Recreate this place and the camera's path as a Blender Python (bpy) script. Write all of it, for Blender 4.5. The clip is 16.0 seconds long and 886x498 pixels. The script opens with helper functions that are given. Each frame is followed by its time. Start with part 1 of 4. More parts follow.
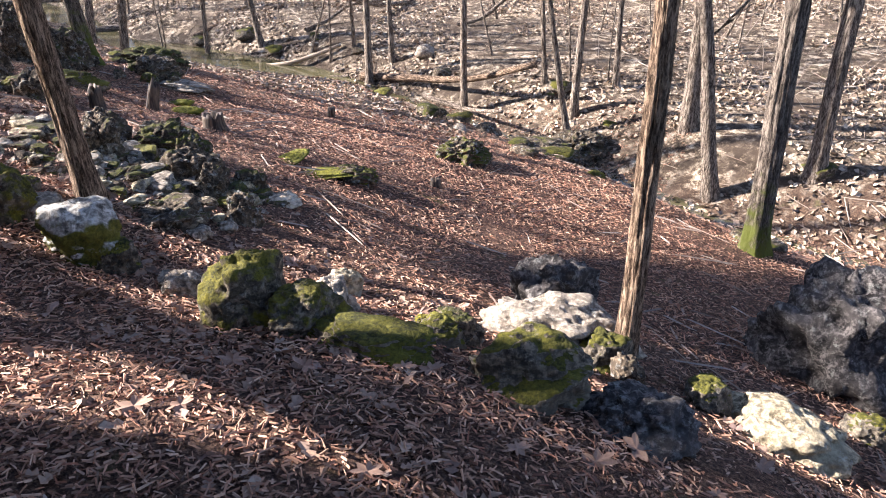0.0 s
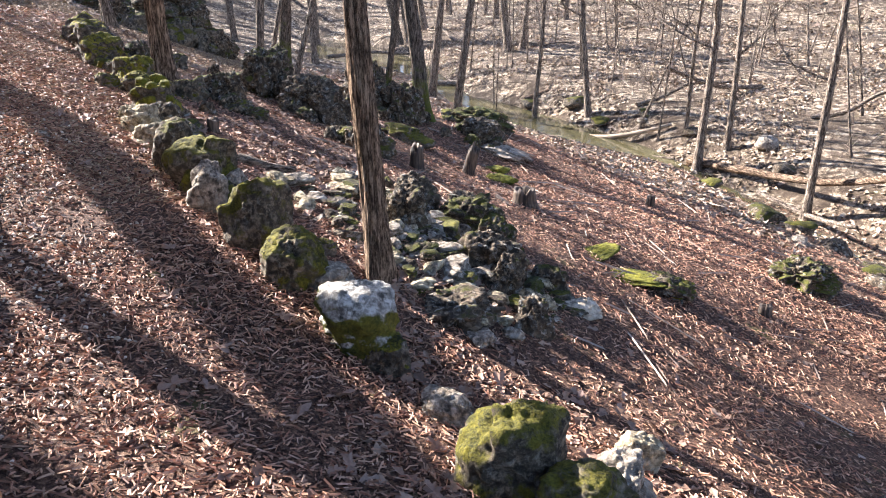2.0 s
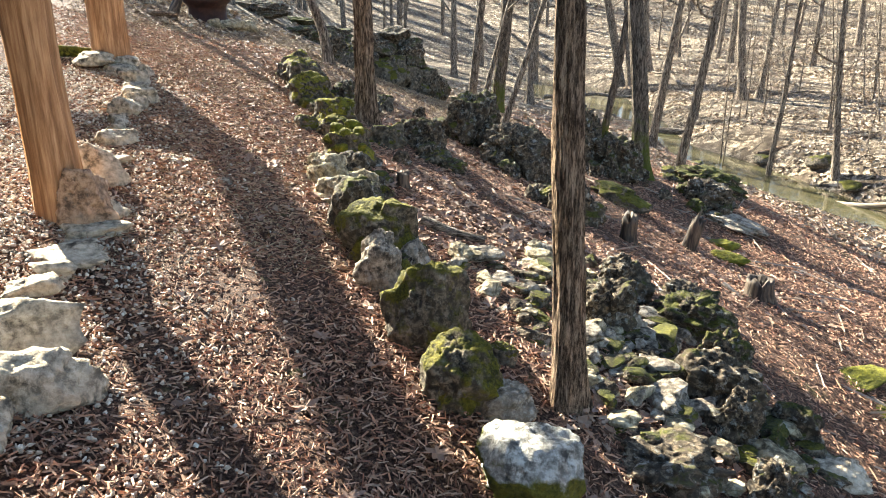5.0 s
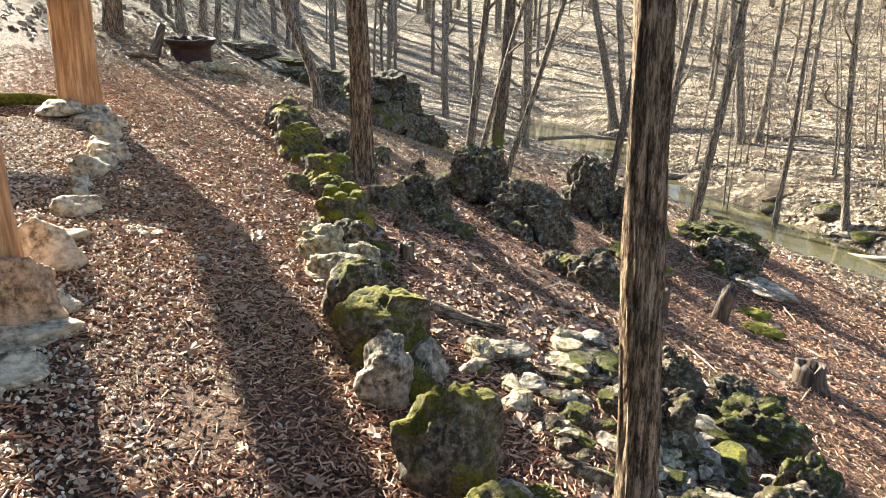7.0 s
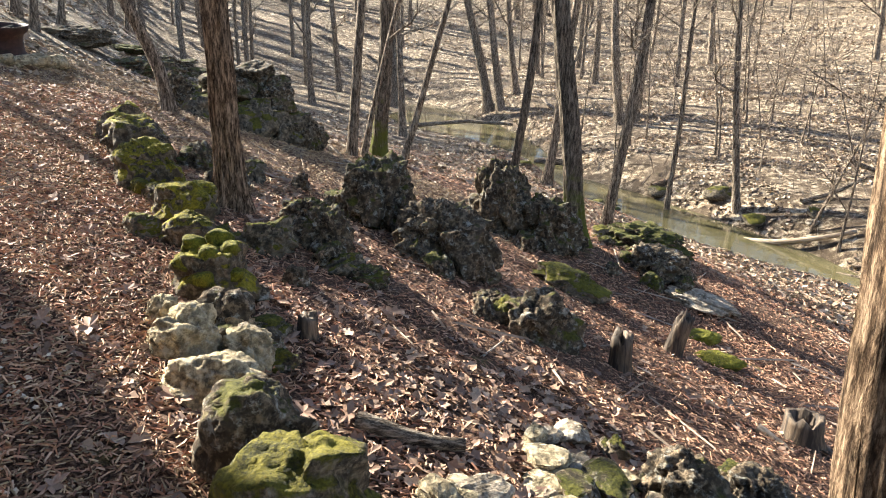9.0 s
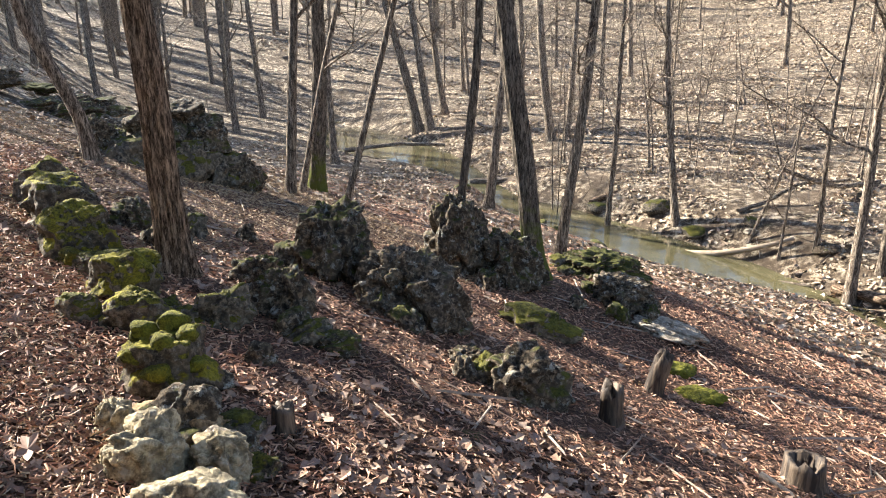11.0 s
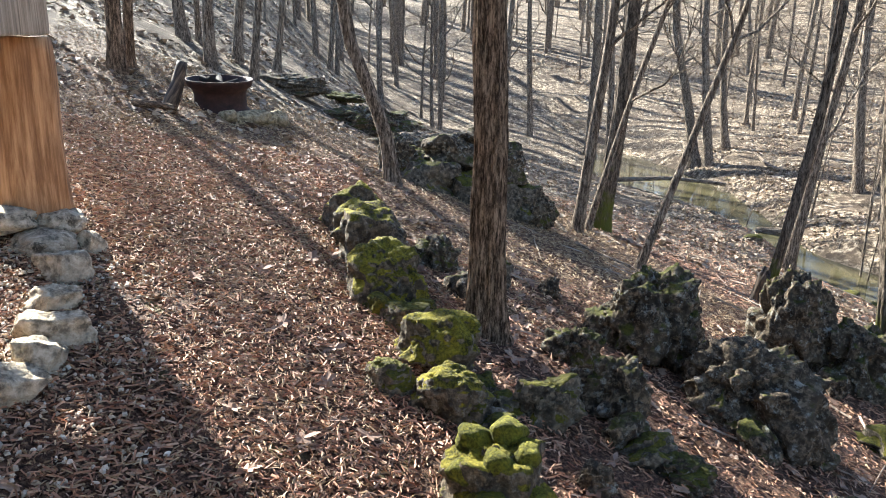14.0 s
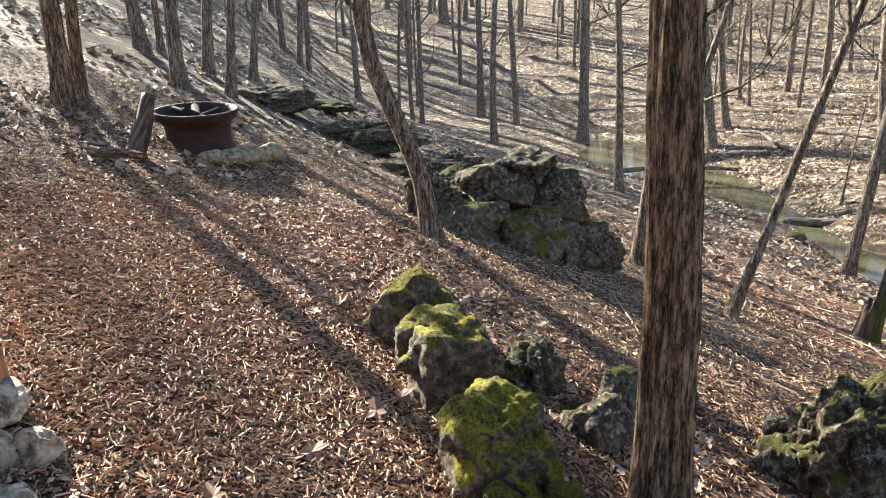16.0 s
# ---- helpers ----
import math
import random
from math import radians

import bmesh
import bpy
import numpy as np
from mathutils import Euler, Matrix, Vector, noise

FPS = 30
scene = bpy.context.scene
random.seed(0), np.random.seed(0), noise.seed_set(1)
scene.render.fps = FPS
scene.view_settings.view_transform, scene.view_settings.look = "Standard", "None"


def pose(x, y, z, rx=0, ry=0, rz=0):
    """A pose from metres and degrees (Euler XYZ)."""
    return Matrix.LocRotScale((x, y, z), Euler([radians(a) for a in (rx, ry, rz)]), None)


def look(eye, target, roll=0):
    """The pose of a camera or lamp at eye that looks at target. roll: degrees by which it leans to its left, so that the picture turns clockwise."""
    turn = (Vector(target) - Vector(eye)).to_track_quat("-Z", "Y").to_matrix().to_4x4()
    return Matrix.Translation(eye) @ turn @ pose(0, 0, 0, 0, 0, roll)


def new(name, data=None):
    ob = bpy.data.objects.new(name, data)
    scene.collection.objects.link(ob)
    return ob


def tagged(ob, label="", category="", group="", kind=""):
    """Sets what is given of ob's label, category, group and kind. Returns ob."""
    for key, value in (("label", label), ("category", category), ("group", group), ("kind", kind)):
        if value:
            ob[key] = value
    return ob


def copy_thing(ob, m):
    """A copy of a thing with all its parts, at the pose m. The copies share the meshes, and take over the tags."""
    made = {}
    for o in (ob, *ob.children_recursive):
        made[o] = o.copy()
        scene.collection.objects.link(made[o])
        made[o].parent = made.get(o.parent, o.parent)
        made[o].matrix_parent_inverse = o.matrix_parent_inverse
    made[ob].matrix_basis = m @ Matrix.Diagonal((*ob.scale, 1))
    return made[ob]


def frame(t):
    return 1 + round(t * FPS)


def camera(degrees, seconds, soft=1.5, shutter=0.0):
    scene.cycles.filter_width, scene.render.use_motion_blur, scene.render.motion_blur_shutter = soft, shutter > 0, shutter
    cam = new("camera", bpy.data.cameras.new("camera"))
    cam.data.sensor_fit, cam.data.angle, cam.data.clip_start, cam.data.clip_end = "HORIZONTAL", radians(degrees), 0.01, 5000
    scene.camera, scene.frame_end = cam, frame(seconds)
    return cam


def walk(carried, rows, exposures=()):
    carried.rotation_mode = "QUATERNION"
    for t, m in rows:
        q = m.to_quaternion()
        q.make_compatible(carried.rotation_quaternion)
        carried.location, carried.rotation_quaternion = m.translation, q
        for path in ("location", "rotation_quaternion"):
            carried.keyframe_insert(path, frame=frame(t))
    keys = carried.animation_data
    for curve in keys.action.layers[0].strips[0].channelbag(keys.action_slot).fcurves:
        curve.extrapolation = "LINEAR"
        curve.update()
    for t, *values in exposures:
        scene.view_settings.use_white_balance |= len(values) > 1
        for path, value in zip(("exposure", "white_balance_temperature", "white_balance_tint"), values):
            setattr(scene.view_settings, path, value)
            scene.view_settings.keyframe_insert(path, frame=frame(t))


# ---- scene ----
cam = camera(60.8, 16.0, 1.0)
METRES, EYE, TILT, LEAN, TURN = 7.0, 1.3125, -26.7, 1.05, 0.0
ROWS = [
    (0.0, 0.0, 0.0, 0.0, 0.0, 0.0, -0.0),
    (0.5, -0.0142, 0.0263, 0.0123, 5.67, 1.1, -3.01),
    (1.0, -0.0228, 0.051, 0.0249, 11.02, 1.88, -6.08),
    (1.5, -0.0267, 0.0809, 0.0376, 16.24, 2.44, -8.94),
    (2.0, -0.0344, 0.1046, 0.0476, 21.49, 2.44, -11.9),
    (2.5, -0.0565, 0.1315, 0.06, 26.66, 2.26, -14.61),
    (3.0, -0.0737, 0.1546, 0.074, 31.32, 1.73, -16.85),
    (3.5, -0.0852, 0.1819, 0.0857, 35.21, 1.03, -18.4),
    (6.0, -0.1236, 0.2183, 0.1058, 37.16, 1.11, -18.3),
    (6.5, -0.1522, 0.2353, 0.1195, 36.77, 2.46, -18.38),
    (7.0, -0.1829, 0.2635, 0.1343, 35.82, 3.93, -18.4),
    (7.5, -0.217, 0.2894, 0.1476, 34.76, 5.39, -18.61),
    (8.0, -0.2597, 0.3178, 0.1635, 30.62, 6.35, -16.57),
    (8.5, -0.2957, 0.3525, 0.1784, 27.99, 5.07, -15.18),
    (11.0, -0.3788, 0.4004, 0.2212, 20.8, 7.42, -10.17),
    (11.5, -0.3834, 0.3996, 0.2227, 23.5, 8.57, -11.78),
    (12.0, -0.3869, 0.3981, 0.2218, 26.22, 8.78, -13.5),
    (12.5, -0.3944, 0.3962, 0.2206, 29.07, 8.23, -15.37),
    (13.0, -0.4169, 0.4071, 0.222, 32.65, 6.84, -17.37),
    (13.5, -0.4518, 0.4307, 0.2378, 35.6, 5.51, -18.74),
    (14.0, -0.5079, 0.451, 0.2545, 38.09, 4.2, -19.67),
    (14.5, -0.5544, 0.462, 0.2689, 39.12, 3.38, -19.65),
    (15.0, -0.6052, 0.4891, 0.283, 38.87, 3.05, -18.89),
    (15.5, -0.6556, 0.5111, 0.3043, 38.1, 2.7, -17.92),
    (16.0, -0.7128, 0.5353, 0.3246, 36.04, 3.37, -16.0),
]
walk(cam, [(t, pose(0, 0, EYE, TILT, LEAN, TURN) @ pose(METRES * x, METRES * y, METRES * z, 90 + pitch, roll, yaw)) for t, x, y, z, yaw, pitch, roll in ROWS],
     [(0.0, 2.62, 5600, 21), (2.5, 3.04, 5600, 17), (6.0, 3.22, 6150, 4), (7.5, 3.18, 6150, 4), (8.7, 2.97, 6200, 9), (11.0, 2.8, 5900, 11), (12.5, 2.82, 5650, 10), (14.0, 2.93, 5600, 8), (16.0, 2.92, 5900, 8)])

# ---- light ----
SUN_FROM = Vector((-0.98, 0.2, 0)).normalized()
ELEV = radians(29)
world = bpy.data.worlds.new("world")
scene.world = world
world.use_nodes = True
wn = world.node_tree.nodes
sky = wn.new("ShaderNodeTexSky")
sky.sky_type, sky.sun_disc = "NISHITA", False
sky.sun_elevation, sky.sun_rotation = ELEV, math.atan2(SUN_FROM.x, SUN_FROM.y)
wn["Background"].inputs[1].default_value = 0.05
world.node_tree.links.new(sky.outputs[0], wn["Background"].inputs[0])
sun_data = bpy.data.lights.new("sun", "SUN")
sun_data.energy, sun_data.angle, sun_data.color = 5.0, radians(0.9), (1.0, 0.89, 0.71)
sun = new("sun", sun_data)
sun.matrix_world = look(SUN_FROM * 40 + Vector((0, 0, 40 * math.tan(ELEV))), (0, 0, 0))


# ---- materials ----
def material(name, rough=0.9, spec=0.2):
    m = bpy.data.materials.new(name)
    m.use_nodes = True
    b = m.node_tree.nodes["Principled BSDF"]
    b.inputs["Roughness"].default_value = rough
    b.inputs["Specular IOR Level"].default_value = spec
    return m, m.node_tree, b


def node(t, kind, **inputs):
    n = t.nodes.new(kind)
    for k, v in inputs.items():
        s = n.inputs[k.replace("_", " ")]
        if isinstance(v, bpy.types.NodeSocket):
            t.links.new(v, s)
        else:
            s.default_value = v
    return n


def noise_tex(t, scale, detail=4.0, rough=0.6, stretch=None, coords="Object"):
    tc = t.nodes.new("ShaderNodeTexCoord")
    out = tc.outputs[coords]
    if stretch:
        mp = t.nodes.new("ShaderNodeMapping")
        mp.inputs["Scale"].default_value = stretch
        t.links.new(out, mp.inputs[0])
        out = mp.outputs[0]
    return node(t, "ShaderNodeTexNoise", Vector=out, Scale=scale, Detail=detail, Roughness=rough).outputs[0]


def ramp(t, fac, *stops):
    r = t.nodes.new("ShaderNodeValToRGB")
    t.links.new(fac, r.inputs[0])
    e = r.color_ramp.elements
    while len(e) < len(stops):
        e.new(0.5)
    for el, (p, c) in zip(e, stops):
        el.position = p
        el.color = (*c, 1) if len(c) == 3 else (c[0], c[0], c[0], 1)
    return r.outputs[0]


def mix(t, fac, a, b, how="MIX"):
    m = t.nodes.new("ShaderNodeMix")
    m.data_type, m.blend_type = "RGBA", how
    for s, v in ((m.inputs[0], fac), (m.inputs[6], a), (m.inputs[7], b)):
        if isinstance(v, bpy.types.NodeSocket):
            t.links.new(v, s)
        else:
            s.default_value = v if isinstance(v, float) else (*v, 1)
    return m.outputs[2]


def bump(t, b, height, strength=0.5, dist=0.02):
    n = node(t, "ShaderNodeBump", Height=height, Strength=strength, Distance=dist)
    t.links.new(n.outputs[0], b.inputs["Normal"])


def ground_material():
    m, t, b = material("forest_floor")
    fine = noise_tex(t, 46, 7, 0.8)
    patch = noise_tex(t, 7, 8, 0.78)
    mid = noise_tex(t, 3.2, 5, 0.65)
    big = noise_tex(t, 0.8, 4, 0.6)
    # dark mulch stops carry the shade of the gaps between chips
    mulch = ramp(t, fine, (0.38, (0.018, 0.009, 0.006)), (0.5, (0.09, 0.047, 0.029)), (0.62, (0.28, 0.17, 0.105)))
    # pale litter stops are raised to imitate haze over the far ground
    litter = ramp(t, patch, (0.42, (0.022, 0.015, 0.009)), (0.49, (0.12, 0.088, 0.054)), (0.54, (0.36, 0.29, 0.2)), (0.6, (0.6, 0.51, 0.38)))
    earth = noise_tex(t, 1.7, 6, 0.7)
    litter = mix(t, ramp(t, earth, (0.44, (0.85,)), (0.55, (0.0,))), litter, (0.07, 0.05, 0.032))
    litter = mix(t, ramp(t, fine, (0.36, (0.65,)), (0.55, (0.0,))), litter, (0.06, 0.042, 0.03))
    # the mulched ground ends at the creek and at the top of the rise; leaves lie beyond
    tc = t.nodes.new("ShaderNodeTexCoord")
    def across(a, c):
        n = t.nodes.new("ShaderNodeVectorMath")
        n.operation = "DOT_PRODUCT"
        t.links.new(tc.outputs["Object"], n.inputs[0])
        n.inputs[1].default_value = (a, c, 0)
        k = t.nodes.new("ShaderNodeMath")
        k.operation = "MULTIPLY_ADD"
        t.links.new(big, k.inputs[0])
        k.inputs[1].default_value = 3.0
        t.links.new(n.outputs["Value"], k.inputs[2])
        return k.outputs[0]
    def scaled(v, s):
        k = t.nodes.new("ShaderNodeMath")
        k.operation = "MULTIPLY"
        t.links.new(v, k.inputs[0])
        k.inputs[1].default_value = s
        return k.outputs[0]
    down = ramp(t, scaled(across(0.4, 0.91), 0.05), (0.44, (0.0,)), (0.56, (1.0,)))
    up = ramp(t, scaled(across(-0.866, 0.5), 0.05), (0.7, (0.0,)), (0.8, (1.0,)))
    c = mix(t, down, mulch, litter)
    c = mix(t, up, c, litter)
    c = mix(t, ramp(t, mid, (0.62, (0.0,)), (0.74, (0.6,))), c, (0.11, 0.115, 0.03))
    c = mix(t, ramp(t, mid, (0.24, (0.6,)), (0.38, (0.0,))), c, (0.04, 0.025, 0.018))
    t.links.new(c, b.inputs["Base Color"])
    h = mix(t, 0.5, fine, patch)
    bump(t, b, h, 1.0, 0.05)
    return m


def bits_material(name, *colours):
    m, t, b = material(name, 0.75, 0.3)
    g = t.nodes.new("ShaderNodeNewGeometry")
    n = len(colours)
    c = ramp(t, g.outputs["Random Per Island"], *[(i / (n - 1), col) for i, col in enumerate(colours)])
    f = noise_tex(t, 90, 3)
    c = mix(t, ramp(t, f, (0.3, (0.0,)), (0.7, (0.35,))), c, (0.05, 0.03, 0.02))
    t.links.new(c, b.inputs["Base Color"])
    return m


def rock_material(name, dark, light, moss, moss_dark, moss_bright, scale=1.0, lichen=0.25, climb=0.6):
    m, t, b = material(name, 0.92, 0.25)
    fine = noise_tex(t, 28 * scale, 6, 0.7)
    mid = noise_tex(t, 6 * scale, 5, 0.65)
    # lows of the bump noise are coloured near black as crevice shade
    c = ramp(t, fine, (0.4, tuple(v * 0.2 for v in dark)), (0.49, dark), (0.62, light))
    c = mix(t, ramp(t, mid, (0.35, (0.0,)), (0.7, (0.7,))), c, tuple(0.5 * (a + d) for a, d in zip(light, dark)))
    pale = noise_tex(t, 17 * scale, 6, 0.72)
    c = mix(t, ramp(t, pale, (0.55, (0.0,)), (0.64, (lichen,))), c, (0.5, 0.5, 0.44))
    g = t.nodes.new("ShaderNodeNewGeometry")
    up = node(t, "ShaderNodeSeparateXYZ", Vector=g.outputs["Normal"]).outputs[2]
    oi = t.nodes.new("ShaderNodeObjectInfo")
    a = node(t, "ShaderNodeMath")
    a.operation = "MULTIPLY_ADD"
    t.links.new(up, a.inputs[0])
    a.inputs[1].default_value = climb
    t.links.new(mid, a.inputs[2])
    a2 = node(t, "ShaderNodeMath")
    a2.operation = "MULTIPLY_ADD"
    t.links.new(oi.outputs["Random"], a2.inputs[0])
    a2.inputs[1].default_value = 0.25
    t.links.new(a.outputs[0], a2.inputs[2])
    edge = ramp(t, a2.outputs[0], (1.1 - moss, (0.0,)), (1.2 - moss, (1.0,)))
    green = ramp(t, mix(t, 0.45, noise_tex(t, 75 * scale, 5, 0.75), noise_tex(t, 9 * scale, 3)), (0.41, moss_dark), (0.68, moss_bright))
    t.links.new(mix(t, edge, c, green), b.inputs["Base Color"])
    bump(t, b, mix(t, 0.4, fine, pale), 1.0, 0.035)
    return m


def bark_material(name, dark, light, moss=0.0):
    m, t, b = material(name, 0.95, 0.1)
    strip = noise_tex(t, 14, 7, 0.75, (3.6, 3.6, 0.6))
    fine = noise_tex(t, 60, 5, 0.75, (2.2, 2.2, 0.45))
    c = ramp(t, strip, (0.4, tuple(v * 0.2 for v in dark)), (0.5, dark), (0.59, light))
    c = mix(t, ramp(t, fine, (0.5, (0.0,)), (0.66, (0.6,))), c, light)
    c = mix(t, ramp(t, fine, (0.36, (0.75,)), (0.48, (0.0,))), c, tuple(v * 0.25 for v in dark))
    if moss:
        tc = t.nodes.new("ShaderNodeTexCoord")
        z = node(t, "ShaderNodeSeparateXYZ", Vector=tc.outputs["Object"]).outputs[2]
        a = node(t, "ShaderNodeMath")
        a.operation = "MULTIPLY_ADD"
        t.links.new(z, a.inputs[0])
        a.inputs[1].default_value = -0.55
        t.links.new(noise_tex(t, 7, 3), a.inputs[2])
        c = mix(t, ramp(t, a.outputs[0], (0.18, (0.0,)), (0.38, (moss,))), c, (0.10, 0.115, 0.02))
    t.links.new(c, b.inputs["Base Color"])
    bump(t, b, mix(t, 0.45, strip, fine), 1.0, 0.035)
    return m


def wood_material(name, dark, light):
    m, t, b = material(name, 0.7, 0.3)
    grain = noise_tex(t, 9, 6, 0.65, (4, 4, 0.25))
    c = ramp(t, grain, (0.33, tuple(v * 0.6 for v in dark)), (0.45, dark), (0.66, light))
    knots = noise_tex(t, 5, 2, 0.5, (1, 1, 0.5))
    c = mix(t, ramp(t, knots, (0.62, (0.0,)), (0.74, (0.7,))), c, tuple(v * 0.4 for v in dark))
    t.links.new(c, b.inputs["Base Color"])
    bump(t, b, grain, 0.5, 0.015)
    return m


def rust_material():
    m, t, b = material("rusted_steel", 0.7, 0.4)
    f = noise_tex(t, 12, 6, 0.7)
    t.links.new(ramp(t, f, (0.35, (0.012, 0.006, 0.005)), (0.55, (0.034, 0.014, 0.011)), (0.75, (0.07, 0.03, 0.021))), b.inputs["Base Color"])
    b.inputs["Metallic"].default_value = 0.25
    bump(t, b, f, 0.4, 0.01)
    return m


def water_material():
    m, t, b = material("creek_water", 0.06, 0.5)
    f = noise_tex(t, 0.7, 3)
    t.links.new(ramp(t, f, (0.4, (0.06, 0.052, 0.026)), (0.65, (0.1, 0.09, 0.045))), b.inputs["Base Color"])
    bump(t, b, noise_tex(t, 5, 3), 0.12, 0.03)
    return m


GROUND = ground_material()
CHIP = bits_material("wood_chips", (0.122, 0.049, 0.030), (0.449, 0.247, 0.150), (0.036, 0.016, 0.011), (0.571, 0.361, 0.229), (0.296, 0.123, 0.070), (0.653, 0.437, 0.290), (0.071, 0.030, 0.019), (0.530, 0.285, 0.167), (0.204, 0.087, 0.053), (0.612, 0.389, 0.246))
WHITE = rock_material("white_limestone", (0.2, 0.185, 0.155), (0.56, 0.54, 0.48), 0.73, (0.035, 0.036, 0.006), (0.17, 0.155, 0.02), 0.9, 0.5, -0.36)
LEAF = bits_material("dry_leaves", (0.1, 0.058, 0.038), (0.27, 0.165, 0.105), (0.36, 0.25, 0.17), (0.15, 0.085, 0.06), (0.43, 0.32, 0.23), (0.3, 0.185, 0.12), (0.22, 0.15, 0.125))
# lighter than LEAF: haze over the far slopes is put into the colour
FARLEAF = bits_material("haze_pale_leaves", (0.1, 0.065, 0.042), (0.34, 0.25, 0.16), (0.52, 0.42, 0.3), (0.18, 0.12, 0.08), (0.62, 0.52, 0.39), (0.4, 0.3, 0.2), (0.3, 0.22, 0.17))
STRAW = bits_material("cedar_straw", (0.3, 0.19, 0.1), (0.52, 0.38, 0.22), (0.13, 0.075, 0.042), (0.62, 0.48, 0.3), (0.36, 0.24, 0.13), (0.2, 0.12, 0.065))
PEBBLE = bits_material("gravel", (0.5, 0.41, 0.3), (0.68, 0.59, 0.46), (0.36, 0.28, 0.2), (0.78, 0.7, 0.57), (0.55, 0.43, 0.31))
TWIG = bits_material("dead_twigs", (0.16, 0.11, 0.08), (0.3, 0.23, 0.17), (0.42, 0.36, 0.29), (0.12, 0.08, 0.06))
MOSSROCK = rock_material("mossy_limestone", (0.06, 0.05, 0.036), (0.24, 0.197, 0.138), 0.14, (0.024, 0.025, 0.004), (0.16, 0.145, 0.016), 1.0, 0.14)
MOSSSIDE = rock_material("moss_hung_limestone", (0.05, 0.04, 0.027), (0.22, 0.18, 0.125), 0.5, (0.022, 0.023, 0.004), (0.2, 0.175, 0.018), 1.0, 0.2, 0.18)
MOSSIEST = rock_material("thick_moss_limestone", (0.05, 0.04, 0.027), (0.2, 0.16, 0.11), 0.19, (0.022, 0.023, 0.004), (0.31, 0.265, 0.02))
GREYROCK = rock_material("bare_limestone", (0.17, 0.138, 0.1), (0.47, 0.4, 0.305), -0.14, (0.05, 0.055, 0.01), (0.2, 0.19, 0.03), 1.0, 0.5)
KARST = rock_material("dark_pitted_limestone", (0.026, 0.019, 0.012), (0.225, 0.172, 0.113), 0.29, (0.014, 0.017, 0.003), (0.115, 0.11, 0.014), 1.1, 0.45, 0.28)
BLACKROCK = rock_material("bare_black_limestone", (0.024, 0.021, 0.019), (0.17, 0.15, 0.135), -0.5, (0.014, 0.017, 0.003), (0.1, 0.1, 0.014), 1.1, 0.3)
PALE = rock_material("pale_sandstone", (0.33, 0.27, 0.19), (0.66, 0.57, 0.43), -0.3, (0.3, 0.3, 0.2), (0.4, 0.4, 0.25), 0.8, 0.15)
TAN = rock_material("tan_sandstone", (0.3, 0.19, 0.115), (0.55, 0.38, 0.25), -0.4, (0.1, 0.1, 0.02), (0.2, 0.2, 0.03), 0.8, 0.1)
GOLD = rock_material("tan_limestone", (0.2, 0.16, 0.095), (0.54, 0.46, 0.3), -0.05, (0.12, 0.12, 0.02), (0.35, 0.33, 0.05), 1.0, 0.4)
RUSSET = rock_material("russet_moss_rock", (0.3, 0.2, 0.1), (0.5, 0.38, 0.22), 0.08, (0.16, 0.08, 0.01), (0.42, 0.26, 0.03))
MOSS = rock_material("moss_cushion", (0.05, 0.05, 0.008), (0.16, 0.15, 0.016), 0.5, (0.04, 0.042, 0.004), (0.25, 0.23, 0.02), 1.5, 0.0)
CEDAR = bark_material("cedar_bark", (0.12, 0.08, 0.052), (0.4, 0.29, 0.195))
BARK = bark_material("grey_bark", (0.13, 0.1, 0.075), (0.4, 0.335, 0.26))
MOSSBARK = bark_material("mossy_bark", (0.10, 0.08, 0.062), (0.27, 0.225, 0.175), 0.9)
POST = wood_material("peeled_cedar", (0.29, 0.145, 0.062), (0.56, 0.33, 0.165))
PLANK = wood_material("weathered_boards", (0.31, 0.235, 0.155), (0.54, 0.43, 0.31))
STUMPWOOD = wood_material("rotten_wood", (0.03, 0.021, 0.015), (0.15, 0.11, 0.075))
RUST = rust_material()
WATER = water_material()
NEEDLE = bits_material("cedar_needles", (0.03, 0.045, 0.02), (0.06, 0.085, 0.03), (0.08, 0.09, 0.04))
CHAR = material("charred_wood", 0.9)[0]
CHAR.node_tree.nodes["Principled BSDF"].inputs["Base Color"].default_value = (0.02, 0.018, 0.017, 1)


# ---- the lie of the land: s runs up the path, d downhill to the creek ----
def sstep(a, b, x):
    k = np.clip((x - a) / (b - a), 0, 1)
    return k * k * (3 - 2 * k)


def creek_line(s):
    return np.interp(s, [-14, 1, 5, 8, 12, 15, 19, 27, 40], [5.6, 8.3, 10.0, 11.1, 11.25, 11.3, 12.3, 14.2, 17])


SWELLS = [(-2.2, 4, 0.143), (-5.9, 6.6, 0.03), (-8.1, 11.5, 0.023), (-4.4, 5.9, 0.031), (-0.3, 2.4, 0.216), (-3, 8.2, -0.128), (-4, 10.4, 0.17), (-8.2, 8.1, 0.109), (-9.6, 6.9, -0.085), (-3.2, 3.1, -0.105), (-5.5, 4.3, 0.025), (-1.4, 3.3, -0.205), (0.3, 5.5, -0.174)]


